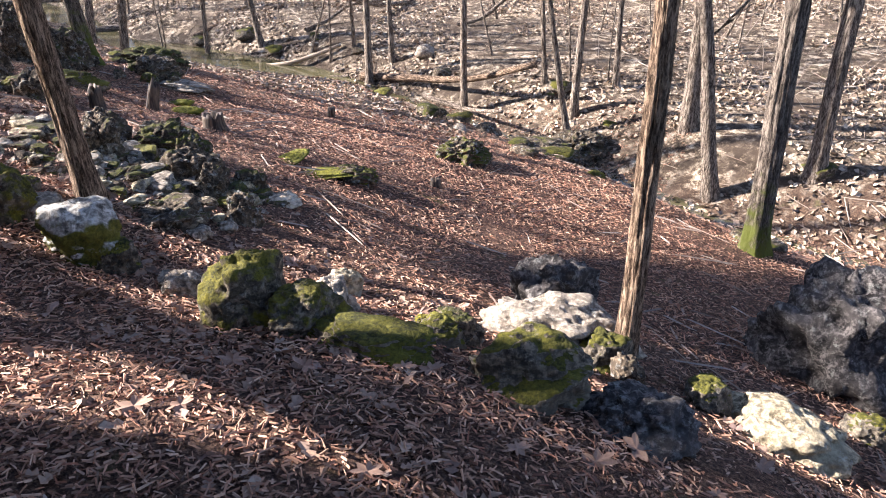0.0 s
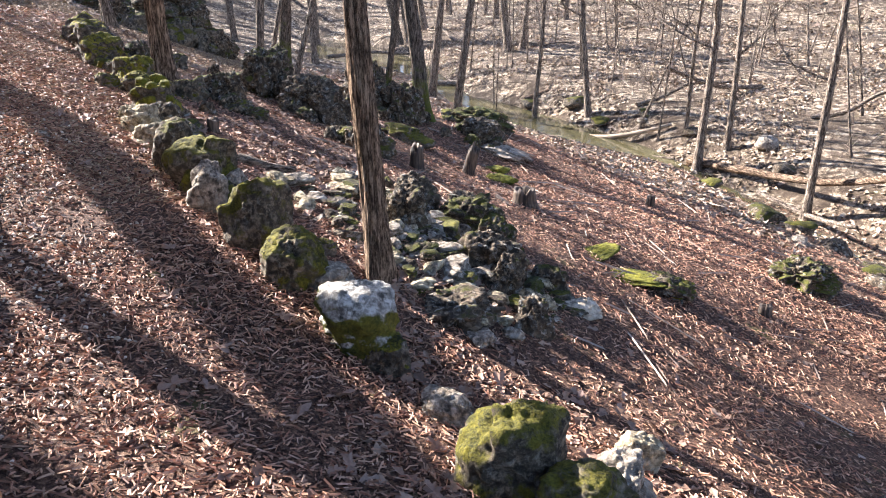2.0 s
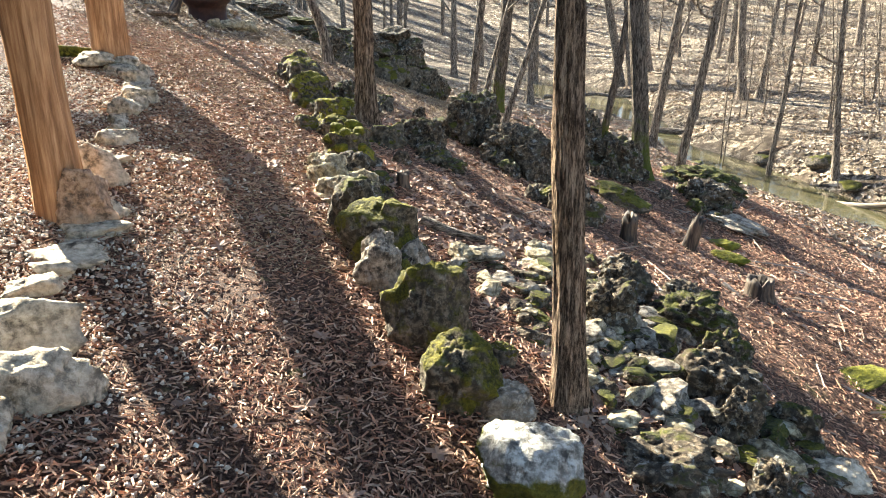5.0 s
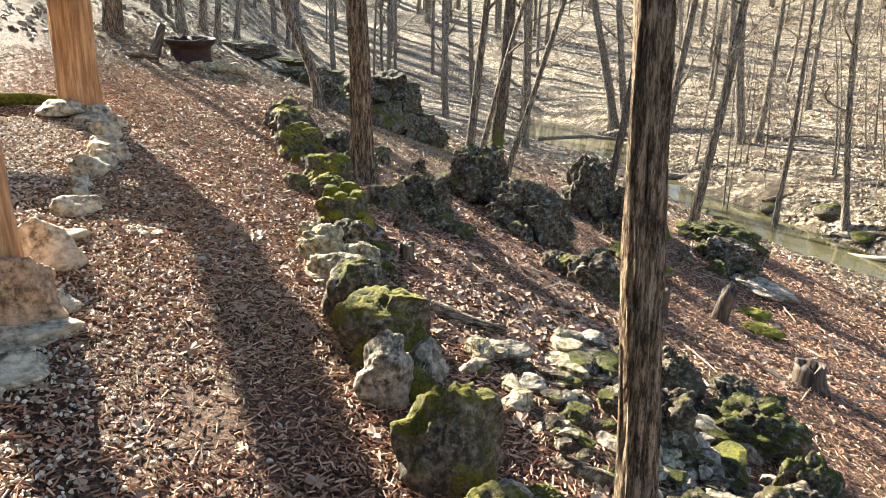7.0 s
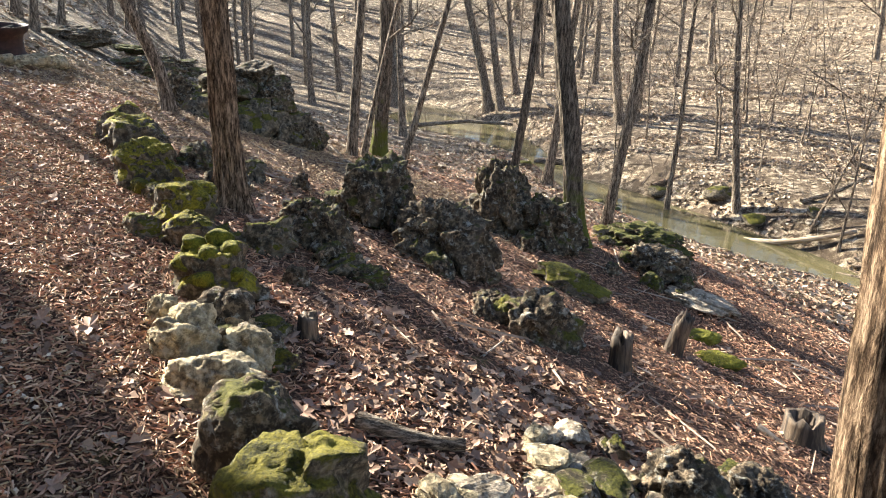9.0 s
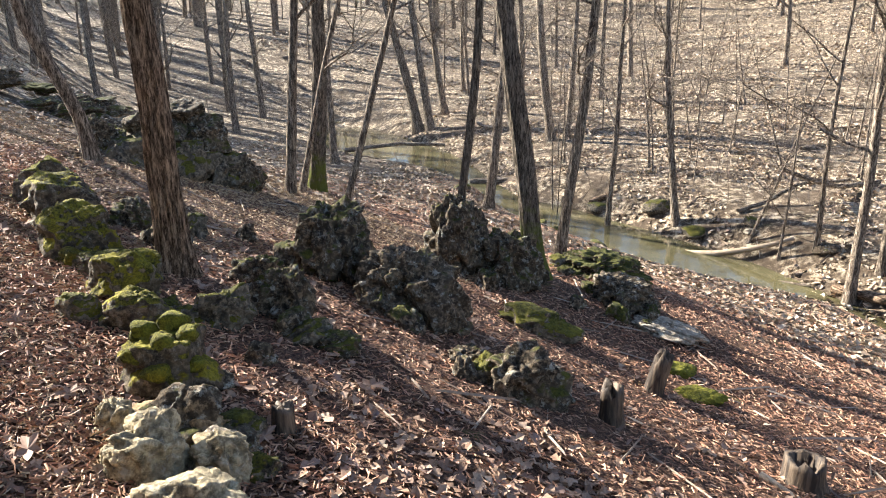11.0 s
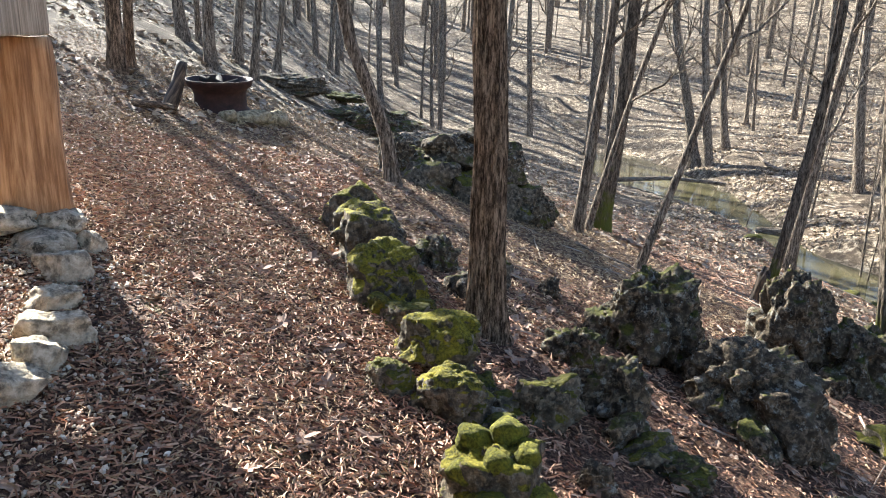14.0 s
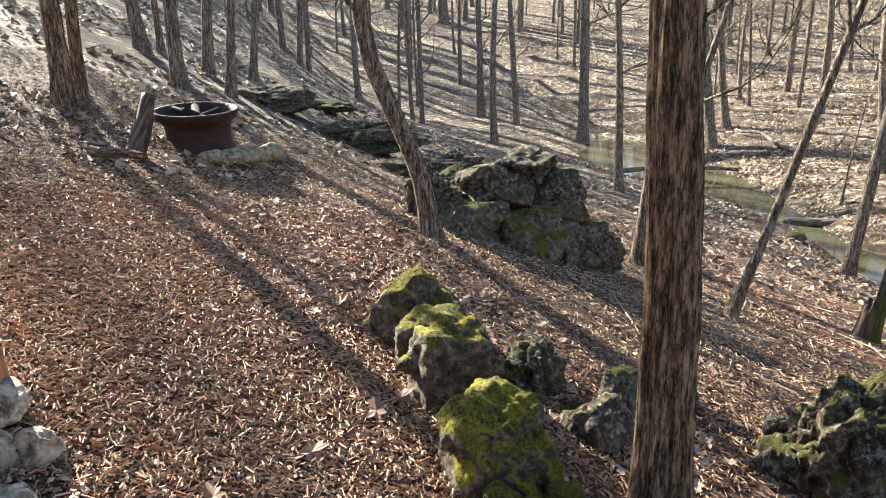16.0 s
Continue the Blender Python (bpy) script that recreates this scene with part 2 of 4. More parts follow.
def land(x, y):
    x, y = np.asarray(x, float), np.asarray(y, float)
    s, d = -0.866 * x + 0.5 * y, 0.5 * x + 0.866 * y
    c, k = creek_line(s), sstep(8.0, 10.5, s) * (1 - sstep(13.3, 15.5, s))
    u, v = np.clip(s, -2.5, 14.5), np.clip(d, -1.5, np.minimum(10, c - 0.3))
    z = -0.05514 + 0.00074 * u - 0.3168 * v + 0.007973 * u * u + 0.06734 * u * v - 0.01267 * v * v
    z = z + 0.002368 * v ** 3 - 0.006535 * v * v * u - 0.004827 * u * u * v + 0.0004164 * u * u * v * v
    z = z + 0.12 * np.clip(s - 14.5, 0, 60) * (1 - sstep(2, 9, d)) + 0.08 * np.clip(-1.5 - d, 0, 60)
    w, e = sstep(c - 1.1 - 0.9 * k, c + 0.1 - 0.5 * k, d), d - c
    bank = -2.25 + 0.022 * np.clip(s, -8, 20) + 0.35 * sstep(0.3, 1.6, e) + 0.07 * np.clip(e - 1, 0, 150) + 0.0022 * np.clip(e - 5, 0, 70) ** 2
    z = z * (1 - w) + bank * w + 0.15 * np.clip(s - 30, 0, 70)
    for bx, by, a in SWELLS:
        z = z + a * np.exp(-((x - bx) ** 2 + (y - by) ** 2) / 1.69)
    pool = 0.6 * np.exp(-(((s - 22) / 4.5) ** 2) - ((d - 12.6) / 2.0) ** 2)
    return z - (0.16 + 0.06 * sstep(8, 10, s) + 0.16 * k) * np.exp(-((e / (0.6 + 0.35 * k)) ** 2)) - pool


def gz(x, y):
    return float(land(x, y))


def mesh_from(name, verts, faces, mat, smooth=True):
    me = bpy.data.meshes.new(name)
    me.from_pydata(verts, [], faces)
    if smooth:
        me.shade_smooth()
    me.materials.append(mat)
    return me


def from_arrays(name, verts, loops, sizes, mat, smooth=False):
    me = bpy.data.meshes.new(name)
    me.vertices.add(len(verts))
    me.vertices.foreach_set("co", np.ascontiguousarray(verts, np.float32).ravel())
    me.loops.add(len(loops))
    me.loops.foreach_set("vertex_index", np.ascontiguousarray(loops, np.int32))
    me.polygons.add(len(sizes))
    me.polygons.foreach_set("loop_start", np.concatenate([[0], np.cumsum(sizes)[:-1]]).astype(np.int32))
    me.polygons.foreach_set("loop_total", np.asarray(sizes, np.int32))
    me.polygons.foreach_set("use_smooth", np.full(len(sizes), smooth))
    me.update(calc_edges=True)
    me.materials.append(mat)
    return me


def part(name, bm, mat, parent=None, label=""):
    me = bpy.data.meshes.new(name)
    bm.to_mesh(me)
    bm.free()
    me.shade_smooth()
    me.materials.append(mat)
    ob = new(name, me)
    ob.parent = parent
    return tagged(ob, label)


def axis_points(lo, hi, step, reach):
    inner = list(np.arange(lo, hi, step))
    out, w = [hi], step
    while out[-1] < reach:
        w = min(w * 1.18, 25)
        out.append(out[-1] + w)
    back, w = [lo - step], step
    while back[-1] > -reach:
        w = min(w * 1.18, 25)
        back.append(back[-1] - w)
    return np.array(back[::-1] + inner + out)


def build_ground():
    xs, ys = axis_points(-13, 6, 0.075, 420), axis_points(-1.5, 17, 0.075, 420)
    X, Y = np.meshgrid(xs, ys)
    Z = land(X, Y)
    near = np.exp(-((np.hypot(X + 4, Y - 7) / 22) ** 2))
    rough = np.array([noise.fractal(Vector((x * 1.3, y * 1.3, 3)), 0.8, 2.1, 4) for x, y in zip(X.ravel(), Y.ravel())]).reshape(X.shape)
    Z = Z + rough * (0.018 * near + 0.06 * (1 - near))
    n, k = len(xs), len(ys)
    i = (np.arange(k - 1)[:, None] * n + np.arange(n - 1)).ravel()
    loops = np.stack([i, i + 1, i + n + 1, i + n], 1).ravel()
    me = from_arrays("ground", np.stack([X, Y, Z], -1).reshape(-1, 3), loops, np.full(len(i), 4), GROUND, True)
    tagged(new("ground", me), "sloping woodland floor of mulch, dead leaves and earth", "ground", kind="structure")
    # creek
    ss = np.linspace(-30, 40, 141)
    off = np.linspace(-1.3, 1.3, 12)
    V = []
    for s in ss:
        wide = 1 + 1.5 * math.exp(-(((s - 22) / 4.5) ** 2))
        for o in off:
            d = float(creek_line(s)) + o * wide
            V.append((-0.866 * s + 0.5 * d, 0.5 * s + 0.866 * d, -2.4 + 0.022 * min(max(s, -8), 20)))
    F = [(a * 12 + j, a * 12 + j + 1, a * 12 + j + 13, a * 12 + j + 12) for a in range(140) for j in range(11)]
    tagged(new("water", mesh_from("water", V, F, WATER)), "shallow murky olive creek water in a muddy bed", "water", kind="structure")


build_ground()


# ---- loose cover ----
rng = np.random.default_rng(5)


def spread(n, s0, s1, d0, d1):
    s, d = rng.uniform(s0, s1, n), rng.uniform(d0, d1, n)
    return -0.866 * s + 0.5 * d, 0.5 * s + 0.866 * d


def frames_on(x, y, tilt):
    """Random upright frames on the land: heading, then a small tilt along and across, with the slope."""
    n = len(x)
    e = 0.05
    nx, ny = -(land(x + e, y) - land(x - e, y)) / (2 * e), -(land(x, y + e) - land(x, y - e)) / (2 * e)
    up = np.stack([nx + rng.normal(0, tilt, n), ny + rng.normal(0, tilt, n), np.ones(n)], -1)
    up /= np.linalg.norm(up, axis=1)[:, None]
    a = rng.uniform(0, 2 * np.pi, n)
    f = np.stack([np.cos(a), np.sin(a), np.zeros(n)], -1)
    f -= (f * up).sum(1)[:, None] * up
    f /= np.linalg.norm(f, axis=1)[:, None]
    return f, np.cross(up, f), up


def scatter(name, shape, faces, x, y, length, width, thick, tilt, lift, mat, label, category):
    """Many small pieces of one kind, each shape point scaled to its own length, width and thickness."""
    f, r, u = frames_on(x, y, tilt)
    base = np.stack([x, y, land(x, y) + lift], -1)
    P = np.array(shape)
    V = (base[:, None] + f[:, None] * (P[None, :, 0, None] * length[:, None, None]) + r[:, None] * (P[None, :, 1, None] * width[:, None, None])
         + u[:, None] * (P[None, :, 2, None] * thick[:, None, None]))
    n, k = len(x), len(P)
    idx = np.concatenate([np.array(q) for q in faces])
    loops = (np.arange(n)[:, None] * k + idx).ravel()
    sizes = np.tile([len(q) for q in faces], n)
    me = from_arrays(name, V.reshape(-1, 3), loops, sizes, mat)
    return tagged(new(name, me), label, category, kind="stuff")


CHIP_SHAPE = [(-0.5, -0.4, 0), (0.5, -0.5, 0), (0.42, 0.5, 0), (-0.5, 0.35, 0), (-0.42, 0, 1), (0.4, 0.05, 1)]
CHIP_FACES = [(0, 1, 5, 4), (2, 3, 4, 5)]
LEAF_SHAPE = [(-0.5, 0, 0.05), (-0.3, -0.32, 0.35), (-0.05, -0.2, 0.15), (0.15, -0.42, 0.6), (0.5, 0, 0.2), (0.2, 0.4, 0.5), (0.0, 0.18, 0.12), (-0.28, 0.36, 0.4), (0, 0, 0)]
LEAF_FACES = [(8, 0, 1), (8, 1, 2), (8, 2, 3), (8, 3, 4), (8, 4, 5), (8, 5, 6), (8, 6, 7), (8, 7, 0)]
FAR_LEAF_SHAPE = [(-0.5, 0, 0), (0.05, -0.4, 0.7), (0.5, 0, 0.1), (0, 0.4, 0.6)]
FAR_LEAF_FACES = [(0, 1, 2), (0, 2, 3)]
STONE_SHAPE = [(-0.5, 0, 0), (0, -0.5, 0), (0.5, 0.1, 0), (0.1, 0.5, 0), (-0.25, -0.2, 0.8), (0.25, -0.15, 1), (0.15, 0.25, 0.85), (-0.2, 0.2, 0.9)]
STONE_FACES = [(0, 1, 5, 4), (1, 2, 5), (2, 6, 5), (2, 3, 6), (3, 7, 6), (3, 0, 7), (0, 4, 7), (4, 5, 6, 7)]


def chips(n, s0, s1, d0, d1, big=1.0, mat=CHIP, label="shredded brown cedar mulch spread over the path"):
    x, y = spread(n, s0, s1, d0, d1)
    dd = 0.5 * x + 0.866 * y
    keep = rng.uniform(0, 1, n) < np.clip(0.4 + 0.6 * dd + np.clip(4.0 + 0.866 * x - 0.5 * y, 0, 1), 0.15, 1)
    x, y = x[keep], y[keep]
    m = len(x)
    scatter("wood_chips", CHIP_SHAPE, CHIP_FACES, x, y, rng.uniform(0.014, 0.06, m) * big, rng.uniform(0.0035, 0.0095, m) * big, rng.uniform(0.002, 0.007, m) * big,
            0.34, rng.uniform(0.0, 0.018, m), mat, label, "mulch")


def leaves(n, s0, s1, d0, d1, size=0.07, tilt=0.35):
    x, y = spread(n, s0, s1, d0, d1)
    keep = np.array([noise.noise(Vector((a * 0.6, b * 0.6, 21))) for a, b in zip(x, y)]) > -0.1
    x, y = x[keep], y[keep]
    m = len(x)
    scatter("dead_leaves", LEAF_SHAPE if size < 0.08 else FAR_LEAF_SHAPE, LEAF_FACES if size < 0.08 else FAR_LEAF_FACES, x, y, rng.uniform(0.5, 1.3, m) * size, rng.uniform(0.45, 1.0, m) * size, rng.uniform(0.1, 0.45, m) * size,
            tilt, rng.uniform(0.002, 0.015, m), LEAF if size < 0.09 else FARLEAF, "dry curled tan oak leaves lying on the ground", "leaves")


chips(125000, -2.5, 11.5, -0.5, 2.7)
chips(90000, -2, 9.5, 2.7, 8.4, 0.9)
chips(60000, 8.5, 14.5, 0.0, 6.0, 0.85, STRAW, "golden dry cedar straw and needles on the upper path")
chips(20000, 5.0, 12, 0.4, 2.2, 0.8, STRAW, "golden dry cedar straw and needles on the upper path")
chips(30000, 2, 16, 6.0, 10.8, 1.1)
leaves(2000, -2, 13, 0.3, 3.2)
leaves(1700, 0, 12, 1.6, 3.0, 0.075)
leaves(1100, 3.7, 6.2, 2.4, 3.7, 0.075)
leaves(500, 5, 9.5, 3.0, 5.5, 0.075)
leaves(3000, -4, 15, 2.8, 9)
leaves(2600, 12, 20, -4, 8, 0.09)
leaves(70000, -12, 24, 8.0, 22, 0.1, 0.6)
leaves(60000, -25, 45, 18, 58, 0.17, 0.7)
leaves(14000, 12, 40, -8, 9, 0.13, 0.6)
gx, gy = spread(22000, 2.5, 8.8, -1.2, 1.5)
gd = 0.5 * gx + 0.866 * gy
keep = rng.uniform(0, 1, 22000) < np.clip(1.3 - gd, 0.04, 1) * np.clip((-0.866 * gx + 0.5 * gy - 2.8) / 1.6, 0.04, 1)
gx, gy = gx[keep], gy[keep]
gn = len(gx)
scatter("gravel", STONE_SHAPE, STONE_FACES, gx, gy, rng.uniform(0.01, 0.034, gn), rng.uniform(0.009, 0.026, gn), rng.uniform(0.005, 0.014, gn), 0.2,
        rng.uniform(0.002, 0.014, gn), PEBBLE, "pale rounded gravel along the path edge", "gravel")
tx, ty = spread(2600, -10, 22, 3, 18)
scatter("twigs", CHIP_SHAPE, CHIP_FACES, tx, ty, rng.uniform(0.15, 0.7, 2600), rng.uniform(0.006, 0.014, 2600), rng.uniform(0.005, 0.012, 2600), 0.12,
        rng.uniform(0.0, 0.02, 2600), TWIG, "fallen dead twigs among the leaves", "twigs")


def brush():
    """Thin dead stems standing in the litter by the creek and up the far slope."""
    n = 9500
    x, y = spread(n, -16, 40, 10.5, 40)
    e = 0.5 * x + 0.866 * y - creek_line(-0.866 * x + 0.5 * y)
    near = rng.uniform(0, 1, n) < np.clip(1.2 - e / 40, 0.2, 1)
    ok = near & (np.abs(e) > 0.8)
    x, y = x[ok], y[ok]
    n = len(x)
    h = rng.uniform(0.15, 1.2, n)
    r = rng.uniform(0.003, 0.007, n)
    base = np.stack([x, y, land(x, y) - 0.02], -1)
    way = np.stack([rng.normal(0, 0.45, n), rng.normal(0, 0.45, n), np.ones(n)], -1)
    kink = base + way * (h * 0.55)[:, None]
    tip = kink + (way + rng.normal(0, 0.35, (n, 3))) * (h * 0.45)[:, None]
    ring = np.array([(1, 0, 0), (-0.5, 0.87, 0), (-0.5, -0.87, 0)])
    V = np.concatenate([base[:, None] + ring * r[:, None, None], kink[:, None] + ring * (r * 0.7)[:, None, None], tip[:, None]], 1)
    F = np.array([0, 1, 4, 0, 4, 3, 1, 2, 5, 1, 5, 4, 2, 0, 3, 2, 3, 5, 3, 4, 6, 4, 5, 6, 5, 3, 6])
    me = from_arrays("dead_stems", V.reshape(-1, 3), (np.arange(n)[:, None] * 7 + F).ravel(), np.full(n * 9, 3), TWIG)
    tagged(new("dead_stems", me), "thin dead brush stems standing in the leaf litter", "brush", kind="stuff")


brush()


# ---- rocks ----
def stone_mesh(name, w, d, h, mat, seed, craggy=0.0, block=0.9, level=4, sink=0.18, lumps=0, flat=False):
    """One boulder: angular blocks grown together, then worn; craggy adds pits and ridges. Its foot lies at z = 0, sunk a little."""
    o = Vector((seed * 7.3, seed * 3.1, seed * 1.7))
    rnd = random.Random(seed)
    blocks = []
    for k in range(lumps + 1):
        size = 1.0 if not lumps else (0.8 if k == 0 else rnd.uniform(0.42, 0.62))
        a = rnd.uniform(0, 6.283)
        c = Vector((math.cos(a) * 0.42, math.sin(a) * 0.42, rnd.uniform(-0.45, 0.4))) if k else Vector((0, 0, 0))
        cuts = [(Vector((rnd.gauss(0, 1), rnd.gauss(0, 1), rnd.gauss(0, 0.8))).normalized(), rnd.uniform(0.6, 0.95)) for _ in range(9)]
        cuts.append((Vector((rnd.gauss(0, 0.18), rnd.gauss(0, 0.18), 1)).normalized(), rnd.uniform(0.72, 0.95)))
        blocks.append([(n, max(size * away + n.dot(c), 0.03)) for n, away in cuts] + [(None, size * 1.2 + c.length)])
    bm = bmesh.new()
    bmesh.ops.create_icosphere(bm, subdivisions=level, radius=1)
    for v in bm.verts:
        p = v.co.copy()
        r = 0.0
        for cuts in blocks:
            q = cuts[-1][1]
            for n, away in cuts[:-1]:
                k = p.dot(n)
                if k > 0.05:
                    q = min(q, away / k)
            r = max(r, q)
        r = r ** block * 1.12
        if craggy:
            r += 0.1 * noise.fractal(p * 1.8 + o, 0.8, 2.0, 3) + craggy * 0.11 * noise.fractal(p * 4.0 + o, 0.6, 2.2, 5)
            cell = noise.voronoi(Vector((p.x * 2.7, p.y * 2.7, p.z * 2.2)) + o)[0]
            small = noise.voronoi(Vector((p.x * 6.5, p.y * 6.5, p.z * 4.5)) - o)[0]
            r += craggy * (0.42 * (min(cell[0], 0.75) - 0.42) + 0.15 * (min(small[0], 0.7) - 0.4))
            r -= craggy * 0.4 * max(0.0, noise.noise(Vector((p.x * 3.4, p.y * 3.4, p.z * 1.3)) - o) + 0.5 * noise.noise(Vector((p.x * 7, p.y * 7, p.z * 3.5)) + o) - 0.16)
        else:
            cell = noise.voronoi(Vector((p.x * 3.6, p.y * 3.6, p.z * 2.4)) + o)[0]
            r += 0.1 * (min(cell[0], 0.7) - 0.4)
            r += 0.08 * noise.fractal(p * 1.7 + o, 0.8, 2.0, 3) + 0.07 * noise.fractal(p * 5.0 + o, 0.6, 2.1, 5)
            r -= 0.22 * max(0.0, noise.noise(p * 3.4 - o) - 0.22)
        q = p * max(r, 0.25)
        if p.z < 0:
            q.x, q.y = q.x * (1 - 0.45 * p.z), q.y * (1 - 0.45 * p.z)
        v.co = Vector((q.x * w / 2, q.y * d / 2, (q.z + 1) * 0.5 * h * (1 + sink) - sink * h - 0.02))
    me = bpy.data.meshes.new(name)
    bm.to_mesh(me)
    bm.free()
    if not flat:
        me.shade_smooth()
    me.materials.append(mat)
    return me


seeds = iter(range(1, 2000))


def put_stone(name, x, y, w, d, h, yaw, mat, label, category="rock", group="", lift=0.0, **how):
    k = next(seeds)
    ob = new(name, stone_mesh(name, w, d, h, mat, k, **how))
    ob.matrix_world = pose(x, y, gz(x, y) + lift, random.Random(k).uniform(-6, 6), random.Random(k + 9).uniform(-6, 6), yaw)
    return tagged(ob, label, category, group)


def moss_rock(x, y, w, d, h, yaw, mat=MOSSROCK, label="mossy grey limestone rock edging the path", **how):
    how.setdefault("block", 0.72)
    how.setdefault("level", 5)
    how.setdefault("lumps", 3)
    return put_stone("border_rock", x, y, w * 1.05, d * 1.12, h * 1.4, yaw, mat, label, "rock", "rocks edging the path", **how)


def karst_rock(x, y, w, d, h, yaw, label="dark craggy pitted limestone outcrop on the slope", mat=KARST, craggy=1.0):
    return put_stone("outcrop_rock", x, y, w * 0.9, d * 0.95, h, yaw, mat, label, "rock", "outcrop rocks", craggy=craggy, block=0.85, level=6 if w > 0.45 else 5, lumps=5)


def pale_stone(x, y, w, d, h, yaw, label="pale sandstone block edging the gravel bed"):
    return put_stone("edging_stone", x, y, w * 1.0, d * 1.0, h * 1.0, yaw, PALE, label, "stone", "pale edging stones", block=1.3)


def cushion(parent, x, y, z, r, seed):
    me = stone_mesh("moss_cushion", r * 2, r * 1.9, r * 1.3, MOSS, seed, level=3)
    ob = new("moss_cushion", me)
    ob.parent = parent
    ob.matrix_basis = pose(x, y, z)
    return tagged(ob, "bright yellow-green moss cushion")


moss_rock(-7.22, 6.88, 0.4, 0.34, 0.25, 51, MOSSIEST, "rock capped with thick yellow-green moss edging the path")
moss_rock(-6.82, 6.62, 0.42, 0.36, 0.26, 49, MOSSIEST, "rock capped with thick yellow-green moss edging the path")
moss_rock(-6.35, 6.29, 0.36, 0.34, 0.24, 49, MOSSIEST, "rock capped with thick yellow-green moss edging the path")
moss_rock(-5.62, 5.63, 0.18, 0.14, 0.10, 49)
moss_rock(-6.02, 6.12, 0.26, 0.2, 0.12, 20, MOSSROCK, "low grey rock wedged between mossy border rocks")
moss_rock(-5.68, 6.00, 0.36, 0.28, 0.2, 45, MOSSIEST, "rock capped with thick yellow-green moss edging the path")
moss_rock(-5.37, 5.75, 0.28, 0.22, 0.16, 46, MOSSIEST, "rock capped with thick yellow-green moss edging the path")
knobbed = moss_rock(-4.88, 5.42, 0.34, 0.3, 0.22, 43, MOSSIEST, "rock capped with knobs of bright moss")
moss_rock(-4.78, 5.02, 0.13, 0.11, 0.10, 48, GOLD, "knobbly tan limestone rock edging the path", craggy=0.7)
moss_rock(-4.71, 5.11, 0.22, 0.17, 0.08, 45, RUSSET, "tan rock with russet moss edging the path")
moss_rock(-4.52, 5.18, 0.19, 0.15, 0.08, 41, RUSSET, "tan rock with russet moss edging the path")
moss_rock(-4.51, 4.90, 0.24, 0.19, 0.15, 45, GOLD, "knobbly tan limestone rock edging the path", craggy=0.7)
moss_rock(-4.33, 5.04, 0.19, 0.15, 0.12, 40, GOLD, "knobbly tan limestone rock edging the path", craggy=0.7)
moss_rock(-4.2, 4.76, 0.36, 0.25, 0.15, 30, GOLD, "flat tan limestone slab capping the border rocks")
moss_rock(-3.82, 4.56, 0.34, 0.25, 0.27, 45, KARST, "dark limestone block edging the path", craggy=0.4)
moss_rock(-3.52, 4.40, 0.4, 0.28, 0.27, 45, MOSSSIDE, "dark mossy limestone block edging the path", craggy=0.3)
moss_rock(-3.26, 4.16, 0.22, 0.17, 0.21, 44, GREYROCK, "rounded bare grey rock edging the path")
moss_rock(-2.76, 3.95, 0.32, 0.26, 0.29, 38, MOSSSIDE, "tall grey limestone rock hung with moss edging the path")
moss_rock(-2.39, 3.74, 0.27, 0.21, 0.23, 38, MOSSSIDE, "squat mossy rock edging the path")
moss_rock(-2.46, 4.11, 0.13, 0.10, 0.08, 34)
moss_rock(-1.9, 3.5, 0.33, 0.28, 0.21, 31, WHITE, "large whitish limestone block with a mossy side", lumps=0, block=1.1)
moss_rock(-0.88, 2.87, 0.34, 0.27, 0.28, 17, MOSSSIDE, "round moss-covered rock at the path edge")
moss_rock(-0.62, 2.75, 0.3, 0.22, 0.17, 13, MOSSSIDE, "low moss-covered rock at the path edge")
moss_rock(-0.56, 3.49, 0.18, 0.15, 0.12, 9, GOLD, "small pale pitted rock")
moss_rock(-0.31, 2.56, 0.5, 0.25, 0.1, -14, MOSSROCK, "low grey ridge of rock half sunk in leaves")
moss_rock(-0.06, 2.81, 0.22, 0.18, 0.11, 1)
moss_rock(0.3, 2.46, 0.40, 0.28, 0.2, -12, MOSSROCK, "dark squared limestone block with a mossy top", craggy=0.3)
moss_rock(0.56, 3.56, 0.39, 0.32, 0.30, -9, BLACKROCK, "blackened jagged limestone rock", craggy=0.8, lumps=5)
moss_rock(0.5, 3.2, 0.6, 0.4, 0.15, -14, GREYROCK, "pale weathered limestone ledge with dark cracks", craggy=0.8)
moss_rock(0.74, 3.00, 0.25, 0.20, 0.16, -14)
moss_rock(0.73, 2.31, 0.36, 0.29, 0.14, -18, BLACKROCK, "blue-black pitted limestone rock", craggy=0.8, lumps=5)
moss_rock(1.49, 2.72, 0.53, 0.43, 0.13, -29, GOLD, "pale sunlit limestone slab with dark pits", craggy=0.4)
moss_rock(2.09, 2.99, 0.21, 0.17, 0.12, -35)
moss_rock(2.4, 3.78, 0.8, 0.6, 0.56, -33, BLACKROCK, "large dark craggy limestone boulder", craggy=0.8, lumps=5)
karst_rock(-5.13, 6.11, 0.26, 0.2, 0.22, 39, "lighter brown pitted limestone rock at the outcrop edge", MOSSROCK, 0.6)
karst_rock(-5.01, 6.50, 0.29, 0.23, 0.31, 34)
karst_rock(-5.48, 6.84, 0.28, 0.23, 0.22, 37)
karst_rock(-5.44, 7.60, 0.57, 0.46, 0.52, 31)
karst_rock(-4.74, 7.39, 0.62, 0.50, 0.43, 25)
karst_rock(-5.01, 9.07, 0.52, 0.42, 0.73, 21)
karst_rock(-4.64, 9.20, 0.56, 0.45, 0.47, 17)
karst_rock(-6.17, 7.64, 0.14, 0.11, 0.14, 37)
